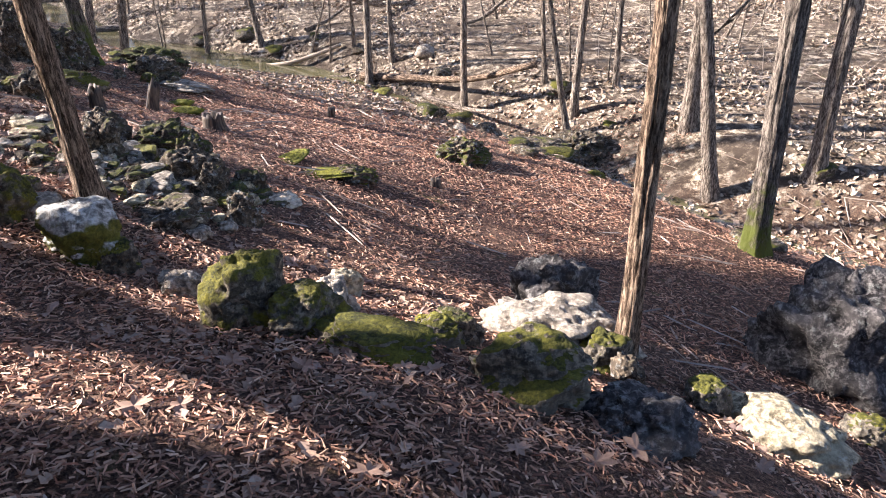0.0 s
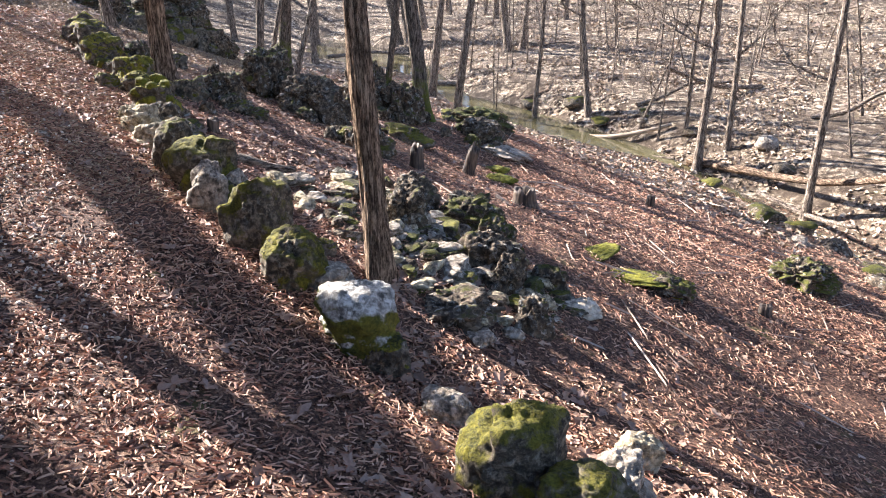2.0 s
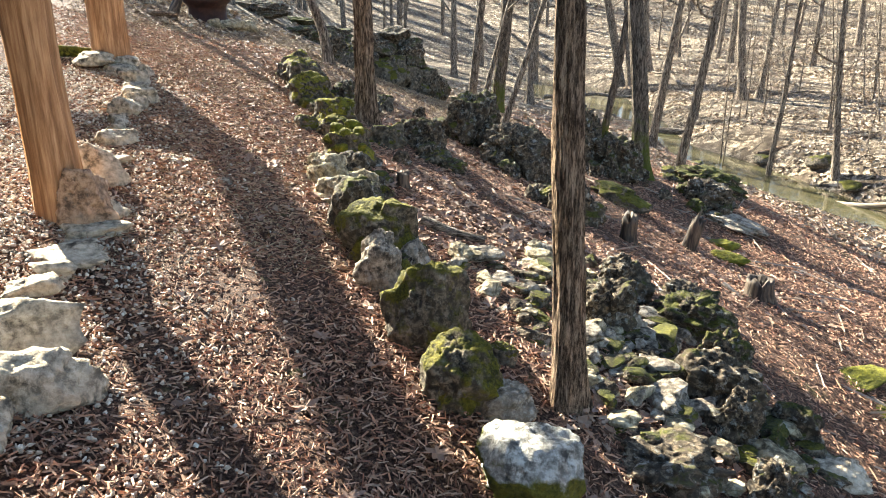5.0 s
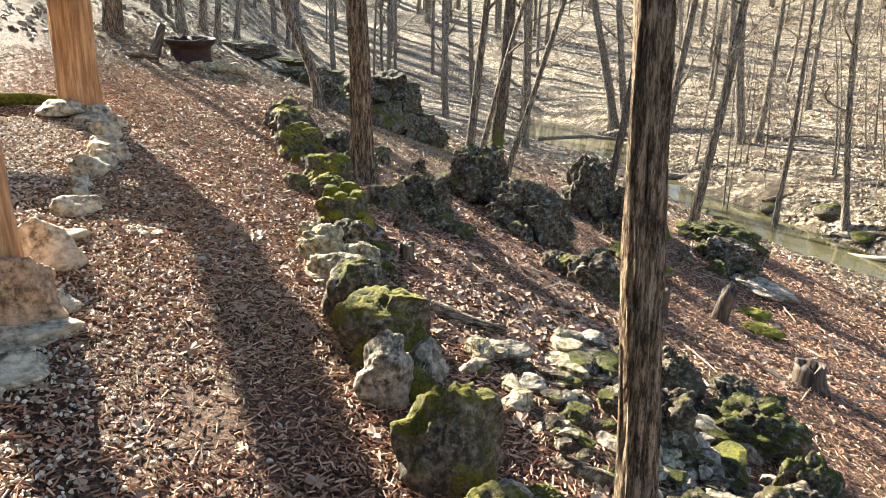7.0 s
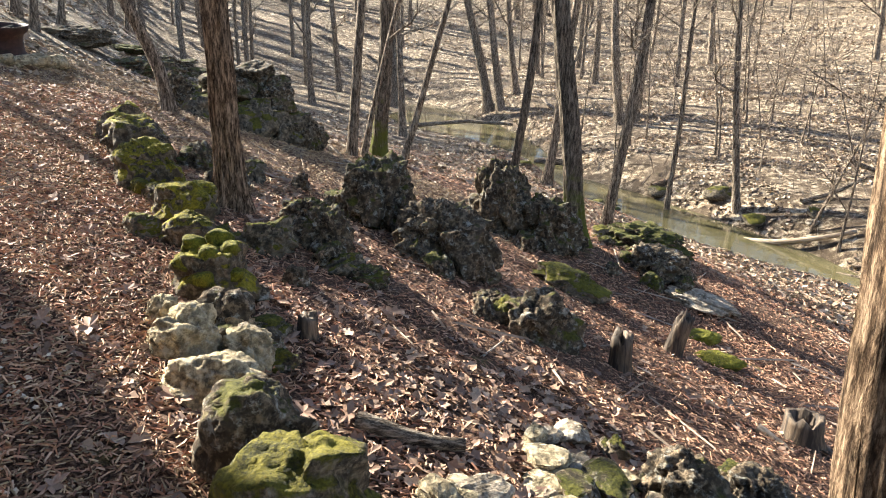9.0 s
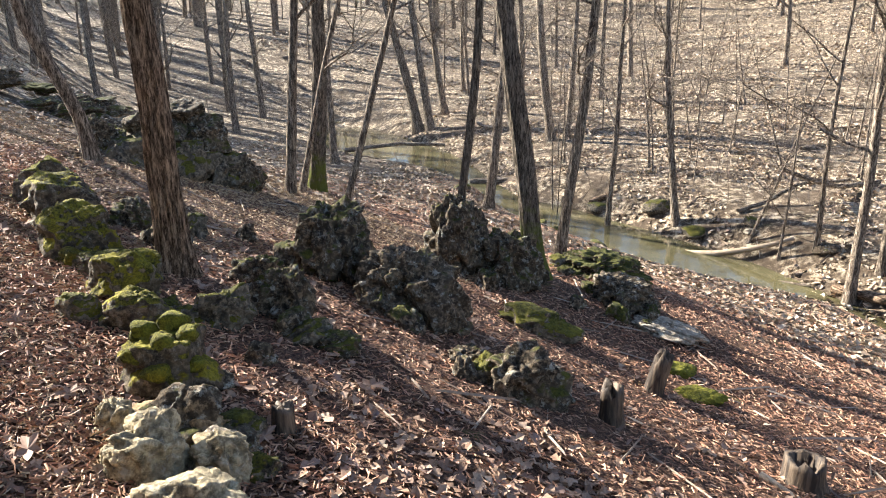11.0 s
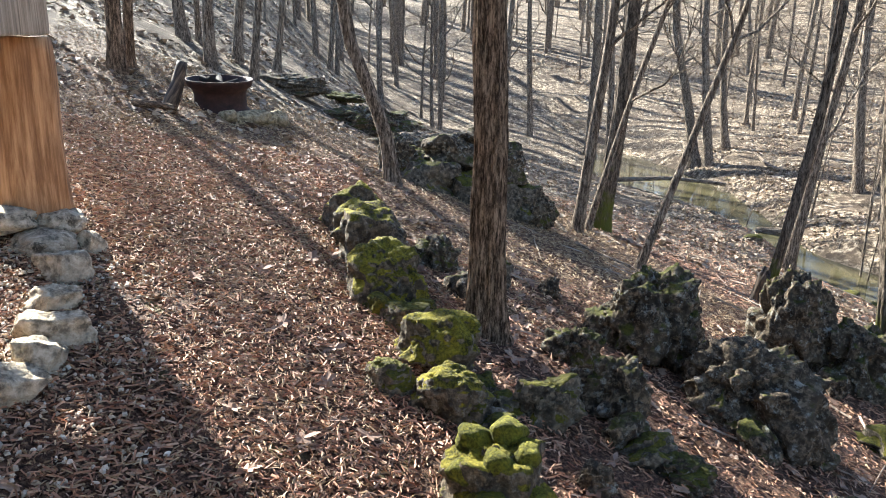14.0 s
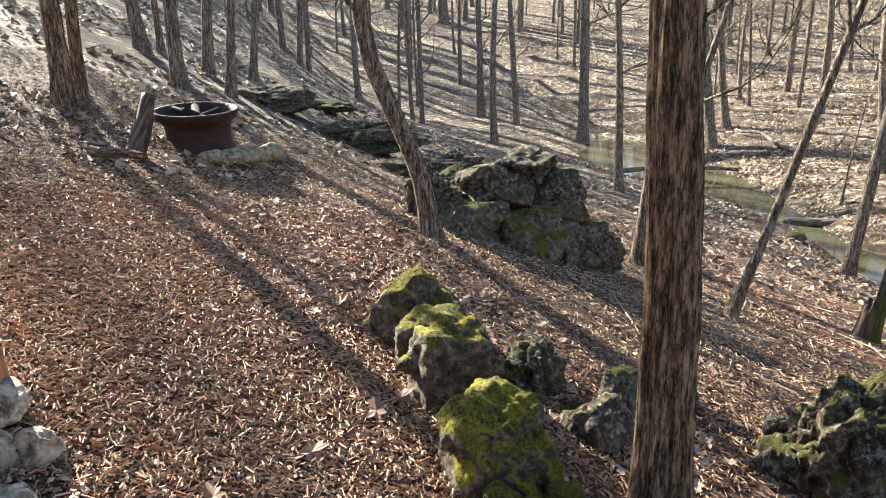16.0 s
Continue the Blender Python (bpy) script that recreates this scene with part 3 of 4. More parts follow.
karst_rock(-4.08, 10.38, 0.83, 0.66, 0.24, 10)
karst_rock(-3.75, 9.60, 0.56, 0.45, 0.26, 9)
put_stone("outcrop_rock", -3.32, 9.3, 0.55, 0.4, 0.13, 5, GREYROCK, "flat grey lichened slab on the slope", "rock", "outcrop rocks", block=1.3, level=5, lumps=2)
karst_rock(-3.75, 6.80, 0.42, 0.33, 0.30, 15)
put_stone("outcrop_rock", -4.1, 8.3, 0.55, 0.4, 0.2, 14, MOSSROCK, "low flat outcrop rock under deep green moss", "rock", "outcrop rocks", block=1.1, level=5, lumps=3)
karst_rock(-4.09, 6.88, 0.22, 0.17, 0.14, 20)
karst_rock(-4.63, 6.33, 0.25, 0.20, 0.11, 31)
karst_rock(-4.76, 5.86, 0.13, 0.11, 0.12, 37)
karst_rock(-8.56, 8.60, 0.40, 0.32, 0.37, 40)
karst_rock(-7.76, 9.54, 0.49, 0.39, 0.42, 28)
karst_rock(-13.10, 11.53, 0.92, 0.74, 0.11, 49)
karst_rock(-6.65, 7.04, 0.28, 0.22, 0.21, 32)
karst_rock(-6.40, 6.95, 0.13, 0.10, 0.06, 29)
karst_rock(-2.19, 5.57, 0.44, 0.35, 0.27, 21)
karst_rock(-1.81, 5.14, 0.29, 0.23, 0.30, 18)
karst_rock(-1.57, 4.71, 0.23, 0.18, 0.24, 16)
karst_rock(-1.31, 4.38, 0.20, 0.16, 0.22, 13)
karst_rock(-2.66, 5.62, 0.32, 0.26, 0.26, 26)
karst_rock(-2.41, 6.00, 0.27, 0.22, 0.17, 22)
karst_rock(-2.41, 5.01, 0.28, 0.23, 0.28, 27)
karst_rock(0.14, 7.89, 0.61, 0.49, 0.27, -1)
karst_rock(1.86, 10.09, 0.71, 0.56, 0.33, -10)
karst_rock(1.19, 9.32, 0.92, 0.74, 0.16, -7)
karst_rock(-1.24, 4.97, 0.29, 0.23, 0.06, 14)
karst_rock(-0.84, 6.25, 0.39, 0.31, 0.16, 8)
karst_rock(-1.79, 4.92, 0.42, 0.34, 0.27, 20)
karst_rock(-2.60, 5.14, 0.36, 0.29, 0.16, 27)
karst_rock(-2.46, 6.11, 0.24, 0.19, 0.12, 22)
karst_rock(-1.66, 4.14, 0.43, 0.34, 0.14, 22)
oc = random.Random(41)
for x, y, reach, count in ((-5.1, 6.25, 0.32, 7), (-5.45, 7.6, 0.35, 6), (-4.72, 7.42, 0.38, 7), (-4.8, 9.1, 0.4, 8), (-4.0, 10.3, 0.5, 6), (-3.8, 9.5, 0.4, 6), (-3.8, 6.75, 0.25, 5), (-1.7, 4.9, 0.35, 6), (-6.5, 7.0, 0.3, 5)):
    for k in range(count):
        a, q = oc.uniform(0, 6.283), reach * oc.uniform(0.5, 1.15)
        w = oc.uniform(0.1, 0.26)
        put_stone("outcrop_fragment", x + q * math.cos(a), y + q * math.sin(a), w, w * 0.8, w * oc.uniform(0.5, 0.95), oc.uniform(0, 360), oc.choice((KARST, KARST, MOSSROCK)),
                  "small dark pitted rock broken from the outcrop", "rock", "outcrop fragments", craggy=0.7, block=1.0, level=4, lumps=2)
PALE_ROW = [(-3.2, 2.42, 0.34, 0.2, 0.2, 62), (-3.56, 2.54, 0.36, 0.2, 0.2, 75), (-3.08, 2.2, 0.2, 0.16, 0.15, 70), (-2.8, 2.08, 0.18, 0.14, 0.16, 66), (-2.62, 1.98, 0.14, 0.12, 0.12, 60),
            (-3.96, 2.72, 0.2, 0.16, 0.1, 70), (-4.08, 2.88, 0.17, 0.13, 0.08, 60), (-4.24, 2.98, 0.32, 0.22, 0.07, 50), (-4.4, 3.2, 0.34, 0.2, 0.07, 62), (-4.6, 3.4, 0.18, 0.14, 0.08, 50),
            (-5.0, 3.55, 0.26, 0.2, 0.25, 64), (-5.22, 3.78, 0.2, 0.13, 0.07, 60), (-5.55, 3.98, 0.2, 0.15, 0.12, 63), (-5.78, 4.1, 0.16, 0.13, 0.09, 50), (-5.96, 4.2, 0.17, 0.13, 0.1, 68), (-6.13, 4.36, 0.2, 0.15, 0.13, 75),
            (-6.26, 4.5, 0.2, 0.13, 0.16, 100), (-6.44, 4.64, 0.2, 0.13, 0.15, 60), (-6.74, 4.76, 0.19, 0.14, 0.11, 40), (-7.02, 4.9, 0.19, 0.14, 0.14, 69), (-7.24, 5.14, 0.14, 0.1, 0.12, 67)]
for x, y, w, d, h, yaw in PALE_ROW:
    pale_stone(x, y, w, d, h, yaw)
put_stone("post_boulder", -4.5, 3.24, 0.27, 0.22, 0.3, 30, TAN, "angular tan boulder leaning against a cedar post", "rock", block=1.2, level=5)
karst_rock(-11.4, 10.6, 1.4, 0.8, 0.26, 45)
karst_rock(-10.2, 10.3, 1.2, 0.7, 0.26, 40)
karst_rock(-12.4, 10.2, 1.3, 0.7, 0.24, 49)
karst_rock(-9.3, 9.8, 0.8, 0.6, 0.32, 39)
for i, (cx, cy, cz, cr) in enumerate([(-0.11, -0.07, 0.12, 0.045), (-0.01, -0.09, 0.15, 0.05), (0.08, -0.05, 0.17, 0.045), (0.03, 0.03, 0.2, 0.055), (-0.07, 0.03, 0.18, 0.05), (0.09, -0.13, 0.06, 0.04), (-0.04, -0.15, 0.05, 0.055)]):
    cushion(knobbed, cx * 1.15, cy * 1.1, cz + 0.05, cr, 50 + i)
moss_rock(-7.21, 7.03, 0.12, 0.10, 0.05, 72, MOSSIEST, "small grey rock wedged in the path edging")
moss_rock(-6.70, 6.63, 0.18, 0.14, 0.09, 31, MOSSROCK, "small grey rock wedged in the path edging")
moss_rock(-6.53, 6.56, 0.19, 0.15, 0.09, 49, KARST, "small grey rock wedged in the path edging")
moss_rock(-6.24, 6.29, 0.22, 0.18, 0.16, 16, MOSSIEST, "small grey rock wedged in the path edging")
moss_rock(-5.81, 6.10, 0.17, 0.13, 0.07, 168, MOSSIEST, "small grey rock wedged in the path edging")
moss_rock(-5.70, 6.11, 0.14, 0.11, 0.10, 35, GREYROCK, "small grey rock wedged in the path edging")
moss_rock(-5.27, 5.74, 0.14, 0.11, 0.10, 8, MOSSROCK, "small grey rock wedged in the path edging")
moss_rock(-4.98, 5.56, 0.19, 0.15, 0.12, 26, KARST, "small grey rock wedged in the path edging")
moss_rock(-4.84, 5.40, 0.16, 0.13, 0.08, 78, MOSSIEST, "small grey rock wedged in the path edging")
moss_rock(-4.57, 5.21, 0.22, 0.17, 0.14, 50, KARST, "small grey rock wedged in the path edging")
moss_rock(-4.47, 5.08, 0.10, 0.08, 0.05, 15, MOSSIEST, "small grey rock wedged in the path edging")
moss_rock(-4.26, 4.88, 0.14, 0.11, 0.10, 140, GREYROCK, "small grey rock wedged in the path edging")
moss_rock(-3.95, 4.68, 0.11, 0.09, 0.07, 161, MOSSIEST, "small grey rock wedged in the path edging")
moss_rock(-4.02, 4.78, 0.15, 0.12, 0.06, 8, KARST, "small grey rock wedged in the path edging")
moss_rock(-3.54, 4.37, 0.18, 0.14, 0.10, 37, KARST, "small grey rock wedged in the path edging")
moss_rock(-3.32, 4.46, 0.18, 0.15, 0.14, 109, GREYROCK, "small grey rock wedged in the path edging")
moss_rock(-3.01, 4.22, 0.22, 0.17, 0.11, 179, KARST, "small grey rock wedged in the path edging")
moss_rock(-2.77, 4.13, 0.11, 0.08, 0.06, 45, GREYROCK, "small grey rock wedged in the path edging")
moss_rock(-2.42, 3.88, 0.14, 0.11, 0.07, 37, KARST, "small grey rock wedged in the path edging")
moss_rock(-2.26, 3.83, 0.22, 0.18, 0.11, 21, GREYROCK, "small grey rock wedged in the path edging")
moss_rock(-1.90, 3.47, 0.20, 0.16, 0.08, 70, GREYROCK, "small grey rock wedged in the path edging")
moss_rock(-1.69, 3.44, 0.23, 0.18, 0.12, 118, MOSSIEST, "small grey rock wedged in the path edging")
moss_rock(-1.33, 3.25, 0.20, 0.16, 0.10, 166, GREYROCK, "small grey rock wedged in the path edging")
moss_rock(-1.05, 3.20, 0.19, 0.15, 0.08, 162, KARST, "small grey rock wedged in the path edging")
moss_rock(-0.57, 3.13, 0.22, 0.18, 0.14, 84, GREYROCK, "small grey rock wedged in the path edging")
moss_rock(-0.12, 2.96, 0.10, 0.08, 0.07, 2, MOSSIEST, "small grey rock wedged in the path edging")
moss_rock(0.03, 2.87, 0.22, 0.18, 0.13, 158, KARST, "small grey rock wedged in the path edging")
moss_rock(0.36, 2.84, 0.18, 0.14, 0.12, 165, GREYROCK, "small grey rock wedged in the path edging")
moss_rock(0.81, 2.88, 0.17, 0.13, 0.12, 109, KARST, "small grey rock wedged in the path edging")
moss_rock(1.21, 2.88, 0.23, 0.18, 0.11, 62, MOSSROCK, "small grey rock wedged in the path edging")

# small stones that fill the border into one low wall
fill = random.Random(23)
LINE = [(-7.3, 6.95), (-6.4, 6.33), (-5.5, 5.84), (-4.8, 5.3), (-4.2, 4.8), (-3.4, 4.32), (-2.5, 3.8)]
for (x0, y0), (x1, y1) in zip(LINE, LINE[1:]):
    for k in range(10):
        f, off = (k + fill.random()) / 10, fill.gauss(0.07, 0.07)
        w = fill.uniform(0.1, 0.2)
        put_stone("border_stone", x0 + (x1 - x0) * f + 0.5 * off, y0 + (y1 - y0) * f + 0.866 * off, w, w * 0.8, w * fill.uniform(0.5, 0.9), fill.uniform(0, 360),
                  fill.choice((KARST, MOSSROCK, MOSSSIDE, GREYROCK)), "small weathered stone packed into the path border", "stone", "border stones", level=4, block=0.85, lumps=2)

# rubble heap below the cedar
rr = random.Random(11)
for i in range(240):
    a, b = rr.random(), rr.random()
    x = -3.4 + 2.0 * a + 0.2 * b
    y = 4.72 - 0.75 * a + (1.15 + 0.2 * a) * b * (1 - 0.25 * a)
    w = rr.uniform(0.06, 0.2) * (1.3 if i < 34 else 0.72)
    put_stone("rubble_stone", x, y, w, w * rr.uniform(0.5, 0.9), w * rr.uniform(0.22, 0.5), rr.uniform(0, 360), rr.choice((GREYROCK, GREYROCK, MOSSROCK, GOLD, KARST, KARST)),
              "broken limestone slab in a rubble heap", "rubble", "rubble heap", lift=rr.uniform(0.0, 0.06), block=1.25, level=3, flat=True)
# loose stones by the creek and on the slope
for i in range(40):
    s = rr.uniform(-4, 18)
    dd = float(creek_line(s)) + rr.choice((-1.0, 1.1)) * rr.uniform(0.7, 1.5)
    w = rr.uniform(0.12, 0.45)
    put_stone("creek_stone", -0.866 * s + 0.5 * dd, 0.5 * s + 0.866 * dd, w, w * 0.8, w * 0.4, rr.uniform(0, 360), rr.choice((GREYROCK, KARST, MOSSROCK)),
              "weathered grey stone on the creek bank", "stone", "creek stones", level=3)


# ---- trees ----
def tube(bm, pts, radii, sides, seed=0, rough=0.0, flare=0.0, ridged=0.0):
    rings = []
    for i, (p, r) in enumerate(zip(pts, radii)):
        p = Vector(p)
        a = (Vector(pts[min(i + 1, len(pts) - 1)]) - Vector(pts[max(i - 1, 0)])).normalized()
        side = a.orthogonal().normalized()
        if abs(a.z) > 0.5:
            side = (Vector((1, 0, 0)) - a * a.x).normalized()
        other = a.cross(side)
        ring = []
        for j in range(sides):
            t = 2 * math.pi * j / sides
            k = r
            if rough:
                k *= 1 + rough * noise.noise(Vector((math.cos(t) * 2.2, math.sin(t) * 2.2, p.z * 0.9 + seed * 5))) + 0.5 * rough * noise.noise(Vector((math.cos(t) * 6, math.sin(t) * 6, p.z * 1.5 + seed)))
            if ridged:
                c, q = math.cos(t + 0.25 * p.z), math.sin(t + 0.25 * p.z)
                plate = noise.noise(Vector((c * 5.5, q * 5.5, p.z * 1.1 + seed)))
                fibre = noise.noise(Vector((c * 13, q * 13, p.z * 3.5 - seed)))
                k *= 1 + ridged * (0.55 - 2.2 * abs(plate)) + 0.6 * ridged * fibre
            if flare:
                k *= 1 + flare * math.exp(-max(p.z, 0) / 0.14) * (1 + 0.5 * math.sin(3 * t + seed))
            ring.append(bm.verts.new(p + (side * math.cos(t) + other * math.sin(t)) * k))
        rings.append(ring)
    for a, b in zip(rings, rings[1:]):
        for j in range(sides):
            bm.faces.new((a[j], a[(j + 1) % sides], b[(j + 1) % sides], b[j]))
    bm.faces.new(rings[-1])
    return bm


def wander(start, way, length, steps, rnd, bend=0.15, rise=0.0):
    pts, p, v = [Vector(start)], Vector(start), Vector(way).normalized()
    for _ in range(steps):
        v = (v + Vector((rnd.gauss(0, bend), rnd.gauss(0, bend), rnd.gauss(0, bend) * 0.6 + rise))).normalized()
        p = p + v * (length / steps)
        pts.append(p.copy())
    return pts


def make_tree(name, r, lean, mat, label, seed, height=9.0, first=1.6, limbs=9, sides=10, crown=False, course=None, group="bare trees", ridged=0.0):
    rnd = random.Random(seed)
    root = new(name)
    n = 150 if ridged else 22
    pts, radii = [], []
    wave = 0.004 if mat is CEDAR else 0.035
    bow = (rnd.gauss(0, wave), rnd.gauss(0, wave))
    for i in range(n + 1):
        z = -0.12 + (height + 0.12) * (i / n) ** 1.25
        if course:
            zz = max(z, 0)
            k = min(range(len(course) - 1), key=lambda q: 0 if course[q][2] <= zz <= course[q + 1][2] else 1 + (zz > course[-1][2]) * (len(course) - q))
            a, b = course[k], course[k + 1]
            f = (zz - a[2]) / (b[2] - a[2])
            f = min(f, 1.0)
            px, py = a[0] + (b[0] - a[0]) * f, a[1] + (b[1] - a[1]) * f
        else:
            zl = min(z, 3.5) + 0.35 * max(z - 3.5, 0)
            px = lean[0] * zl + bow[0] * math.sin(z * 0.9) + 0.02 * noise.noise(Vector((z * 0.8, seed, 0)))
            py = lean[1] * zl + bow[1] * math.sin(z * 0.9)
        pts.append((px, py, z))
        radii.append(r * max(0.12, 1 - 0.8 * max(z, 0) / height))
    part("trunk", tube(bmesh.new(), pts, radii, 56 if ridged else max(sides, 10), seed, 0.16, 0.45, ridged), mat, root)
    for i in range(limbs):
        bm = bmesh.new()
        z = first + (height - first) * ((i + rnd.random()) / limbs) ** 1.1
        k = min(range(n), key=lambda q: abs(pts[q][2] - z))
        base = Vector(pts[k])
        a = rnd.uniform(0, 2 * math.pi)
        L = rnd.uniform(0.5, 1.0) * (0.3 * (height - z) + 0.5)
        lp = wander(base, (math.cos(a), math.sin(a), rnd.uniform(0.25, 0.9)), L, 6, rnd, 0.2, 0.06)
        r0 = min(radii[k] * 0.5, 0.008 + 0.010 * L)
        tube(bm, lp, [r0 * (1 - 0.14 * q) for q in range(7)], 5)
        forks = []
        for q in range(1, 6):
            for _ in range(3):
                w = (lp[q + 1] - lp[q]).normalized() + Vector((rnd.gauss(0, 0.6), rnd.gauss(0, 0.6), rnd.gauss(0.1, 0.4)))
                tp = wander(lp[q], w, L * rnd.uniform(0.25, 0.6), 3, rnd, 0.25)
                r1 = max(r0 * 0.3, 0.002)
                forks.append((5 * q, len(bm.verts)))
                tube(bm, tp, [r1, r1 * 0.8, r1 * 0.55, r1 * 0.3], 3)
        bm.verts.ensure_lookup_table()
        for q, tip in forks:
            bm.faces.new((bm.verts[q], bm.verts[q + 1], bm.verts[tip]))
        part("limb", bm, mat, root)
    if crown:
        cr = np.random.default_rng(seed)
        m = 3600
        z = height * (0.5 + 0.55 * cr.uniform(0, 1, m) ** 1.2)
        rad = (1.06 * height - z) * 0.26 * np.sqrt(cr.uniform(0.05, 1, m)) * (0.75 + 0.5 * np.sin(z * 4 + cr.uniform(0, 1, m)))
        a = cr.uniform(0, 2 * np.pi, m)
        c = np.stack([rad * np.cos(a) + lean[0] * 3.5, rad * np.sin(a) + lean[1] * 3.5, z], -1)
        q = cr.normal(0, 0.1, (m, 3, 3)) + c[:, None]
        me = from_arrays("crown", q.reshape(-1, 3), np.arange(m * 3), np.full(m, 3), NEEDLE)
        ob = new("crown", me)
        ob.parent = root
        tagged(ob, "sparse dark green cedar sprays")
    return tagged(root, label, "tree", group)


tree_seed = iter(range(100, 3000))


def place(root, x, y):
    root.matrix_world = pose(x, y, gz(x, y) - 0.03)
    return root


def cedar(x, y, r, lx, ly, height=8.5, crown=True):
    return place(make_tree("cedar_tree", r, (lx, ly), CEDAR, "straight red cedar with shaggy fibrous brown bark", next(tree_seed), height, 4.2, 7, 16, crown, group="cedars", ridged=0.13), x, y)


def tree(x, y, r, lx, ly):
    h = 5.5 + 30 * min(r, 0.16)
    return place(make_tree("bare_tree", r, (lx, ly), BARK, "slender leafless tree with grey-brown bark", next(tree_seed), h, 1.3 + 4 * r, 8 if r < 0.09 else 10), x, y)


def mossy_tree(x, y, r, lx, ly):
    return place(make_tree("mossy_tree", r, (lx, ly), MOSSBARK, "leafless tree with dark bark and green moss at the foot", next(tree_seed), 10.0, 2.6, 9, 14, ridged=0.1), x, y)


cedar(-2.11, 4.11, 0.064, -0.05, -0.035)
cedar(-5.82, 6.52, 0.088, -0.014, -0.013)
mossy_tree(-4.48, 9.60, 0.095, -0.139, -0.041)
tree(-4.60, 10.90, 0.062, 0.097, 0.022)
mossy_tree(-8.08, 11.60, 0.100, 0.037, 0.023)
tree(-7.75, 10.50, 0.058, 0.069, 0.046)
tree(-7.90, 10.95, 0.038, 0.237, 0.145)
tree(-6.70, 9.90, 0.040, 0.242, 0.129)
mossy_tree(-5.92, 11.20, 0.052, 0.083, 0.032)
tree(-6.77, 14.66, 0.082, 0.099, 0.033)
tree(-12.28, 23.88, 0.144, -0.220, -0.108)
tree(-11.81, 23.66, 0.125, -0.125, -0.057)
tree(-12.07, 25.34, 0.115, -0.105, -0.046)
cedar(0.85, 3.09, 0.053, 0.012, -0.003)
mossy_tree(2.88, 6.36, 0.112, -0.007, 0.003)
tree(3.18, 8.49, 0.093, -0.152, 0.053)
tree(3.25, 9.84, 0.114, -0.030, 0.010)
tree(4.30, 8.31, 0.110, 0.018, -0.009)
tree(0.29, 12.06, 0.060, -0.004, 0.000)
tree(-1.42, 13.91, 0.068, -0.002, -0.000)
tree(1.76, 10.56, 0.049, -0.169, 0.025)
tree(1.88, 10.99, 0.063, 0.026, -0.004)
tree(2.64, 11.66, 0.048, 0.019, -0.004)
tree(1.59, 12.09, 0.041, -0.075, 0.010)
tree(-1.03, 14.46, 0.054, -0.042, -0.003)
tree(-5.12, 16.39, 0.055, 0.030, 0.009)
tree(-1.81, 15.07, 0.039, 0.018, 0.002)
cedar(-11.06, 7.16, 0.075, -0.002, -0.004)
cedar(-11.27, 7.38, 0.046, 0.019, 0.040)
tree(-13.70, 9.38, 0.082, -0.023, -0.041)
tree(-12.25, 8.91, 0.077, 0.013, 0.020)
tree(-13.29, 9.97, 0.070, 0.037, 0.054)
tree(-12.27, 9.55, 0.057, 0.060, 0.083)
tree(-13.86, 11.08, 0.055, 0.075, 0.098)
tree(-13.84, 9.72, 0.042, -0.013, -0.022)
tree(-16.56, 20.73, 0.105, 0.002, 0.001)
tree(-33.41, 39.61, 0.332, -0.029, -0.023)
tree(-15.76, 24.03, 0.166, -0.007, -0.004)
tree(-11.25, 17.26, 0.085, -0.041, -0.020)
tree(-51.63, 50.97, 0.214, 0.024, 0.024)
tree(-55.81, 62.71, 0.251, -0.048, -0.042)
tree(-23.46, 28.18, 0.089, -0.001, -0.001)
tree(-7.53, 21.38, 0.118, -0.098, -0.035)
tree(-7.22, 21.60, 0.081, 0.044, 0.014)
tree(-3.93, 16.34, 0.063, -0.105, -0.025)
tree(-20.05, 24.88, 0.133, -0.014, -0.011)
tree(-17.47, 40.82, 0.118, -0.109, -0.047)

# the bent tree above the outcrop
place(make_tree("bent_tree", 0.062, (0, 0), BARK, "crooked bare sapling bending over the outcrop", 77, 6.5, 1.5, 9,
                course=[(0, 0, 0), (-0.04, -0.04, 0.4), (-0.13, -0.14, 0.78), (-0.24, -0.26, 1.14), (-0.28, -0.31, 1.5), (-0.27, -0.3, 1.85), (-0.2, -0.2, 6.6)]), -8.15, 8.12)

# saplings with many twigs on the flat by the creek
for i in range(84):
    s, dd = rr.uniform(-4, 18), rr.uniform(11.5, 21)
    x, y = -0.866 * s + 0.5 * dd, 0.5 * s + 0.866 * dd
    place(make_tree("sapling", rr.uniform(0.012, 0.028), (rr.gauss(0, 0.15), rr.gauss(0, 0.1)), BARK, "thin twiggy leafless sapling", 400 + i, rr.uniform(2, 4), 0.4, 7, 6, group="saplings"), x, y)

# the woods beyond: a few grown once, then repeated
kinds = [make_tree("woodland_tree", 0.04 + 0.013 * k, (rr.gauss(0, 0.05), rr.gauss(0, 0.05)), BARK, "leafless woodland tree on the far hillside", 900 + k, 8 + k, 1.3, 8, 8, group="woodland trees") for k in range(6)]
spots = []
while len(spots) < 215:
    if len(spots) < 140:
        s, dd = rr.uniform(-22, 50), 14 + 46 * rr.random() ** 1.2
    else:
        s, dd = rr.uniform(17, 48), rr.uniform(-9, 12)
    x, y = -0.866 * s + 0.5 * dd, 0.5 * s + 0.866 * dd
    if math.hypot(x + 5, y - 5) < 20 or abs(dd - float(creek_line(s))) < 1.8 or any((x - a) ** 2 + (y - b) ** 2 < 0.8 for a, b in spots):
        continue
    spots.append((x, y))
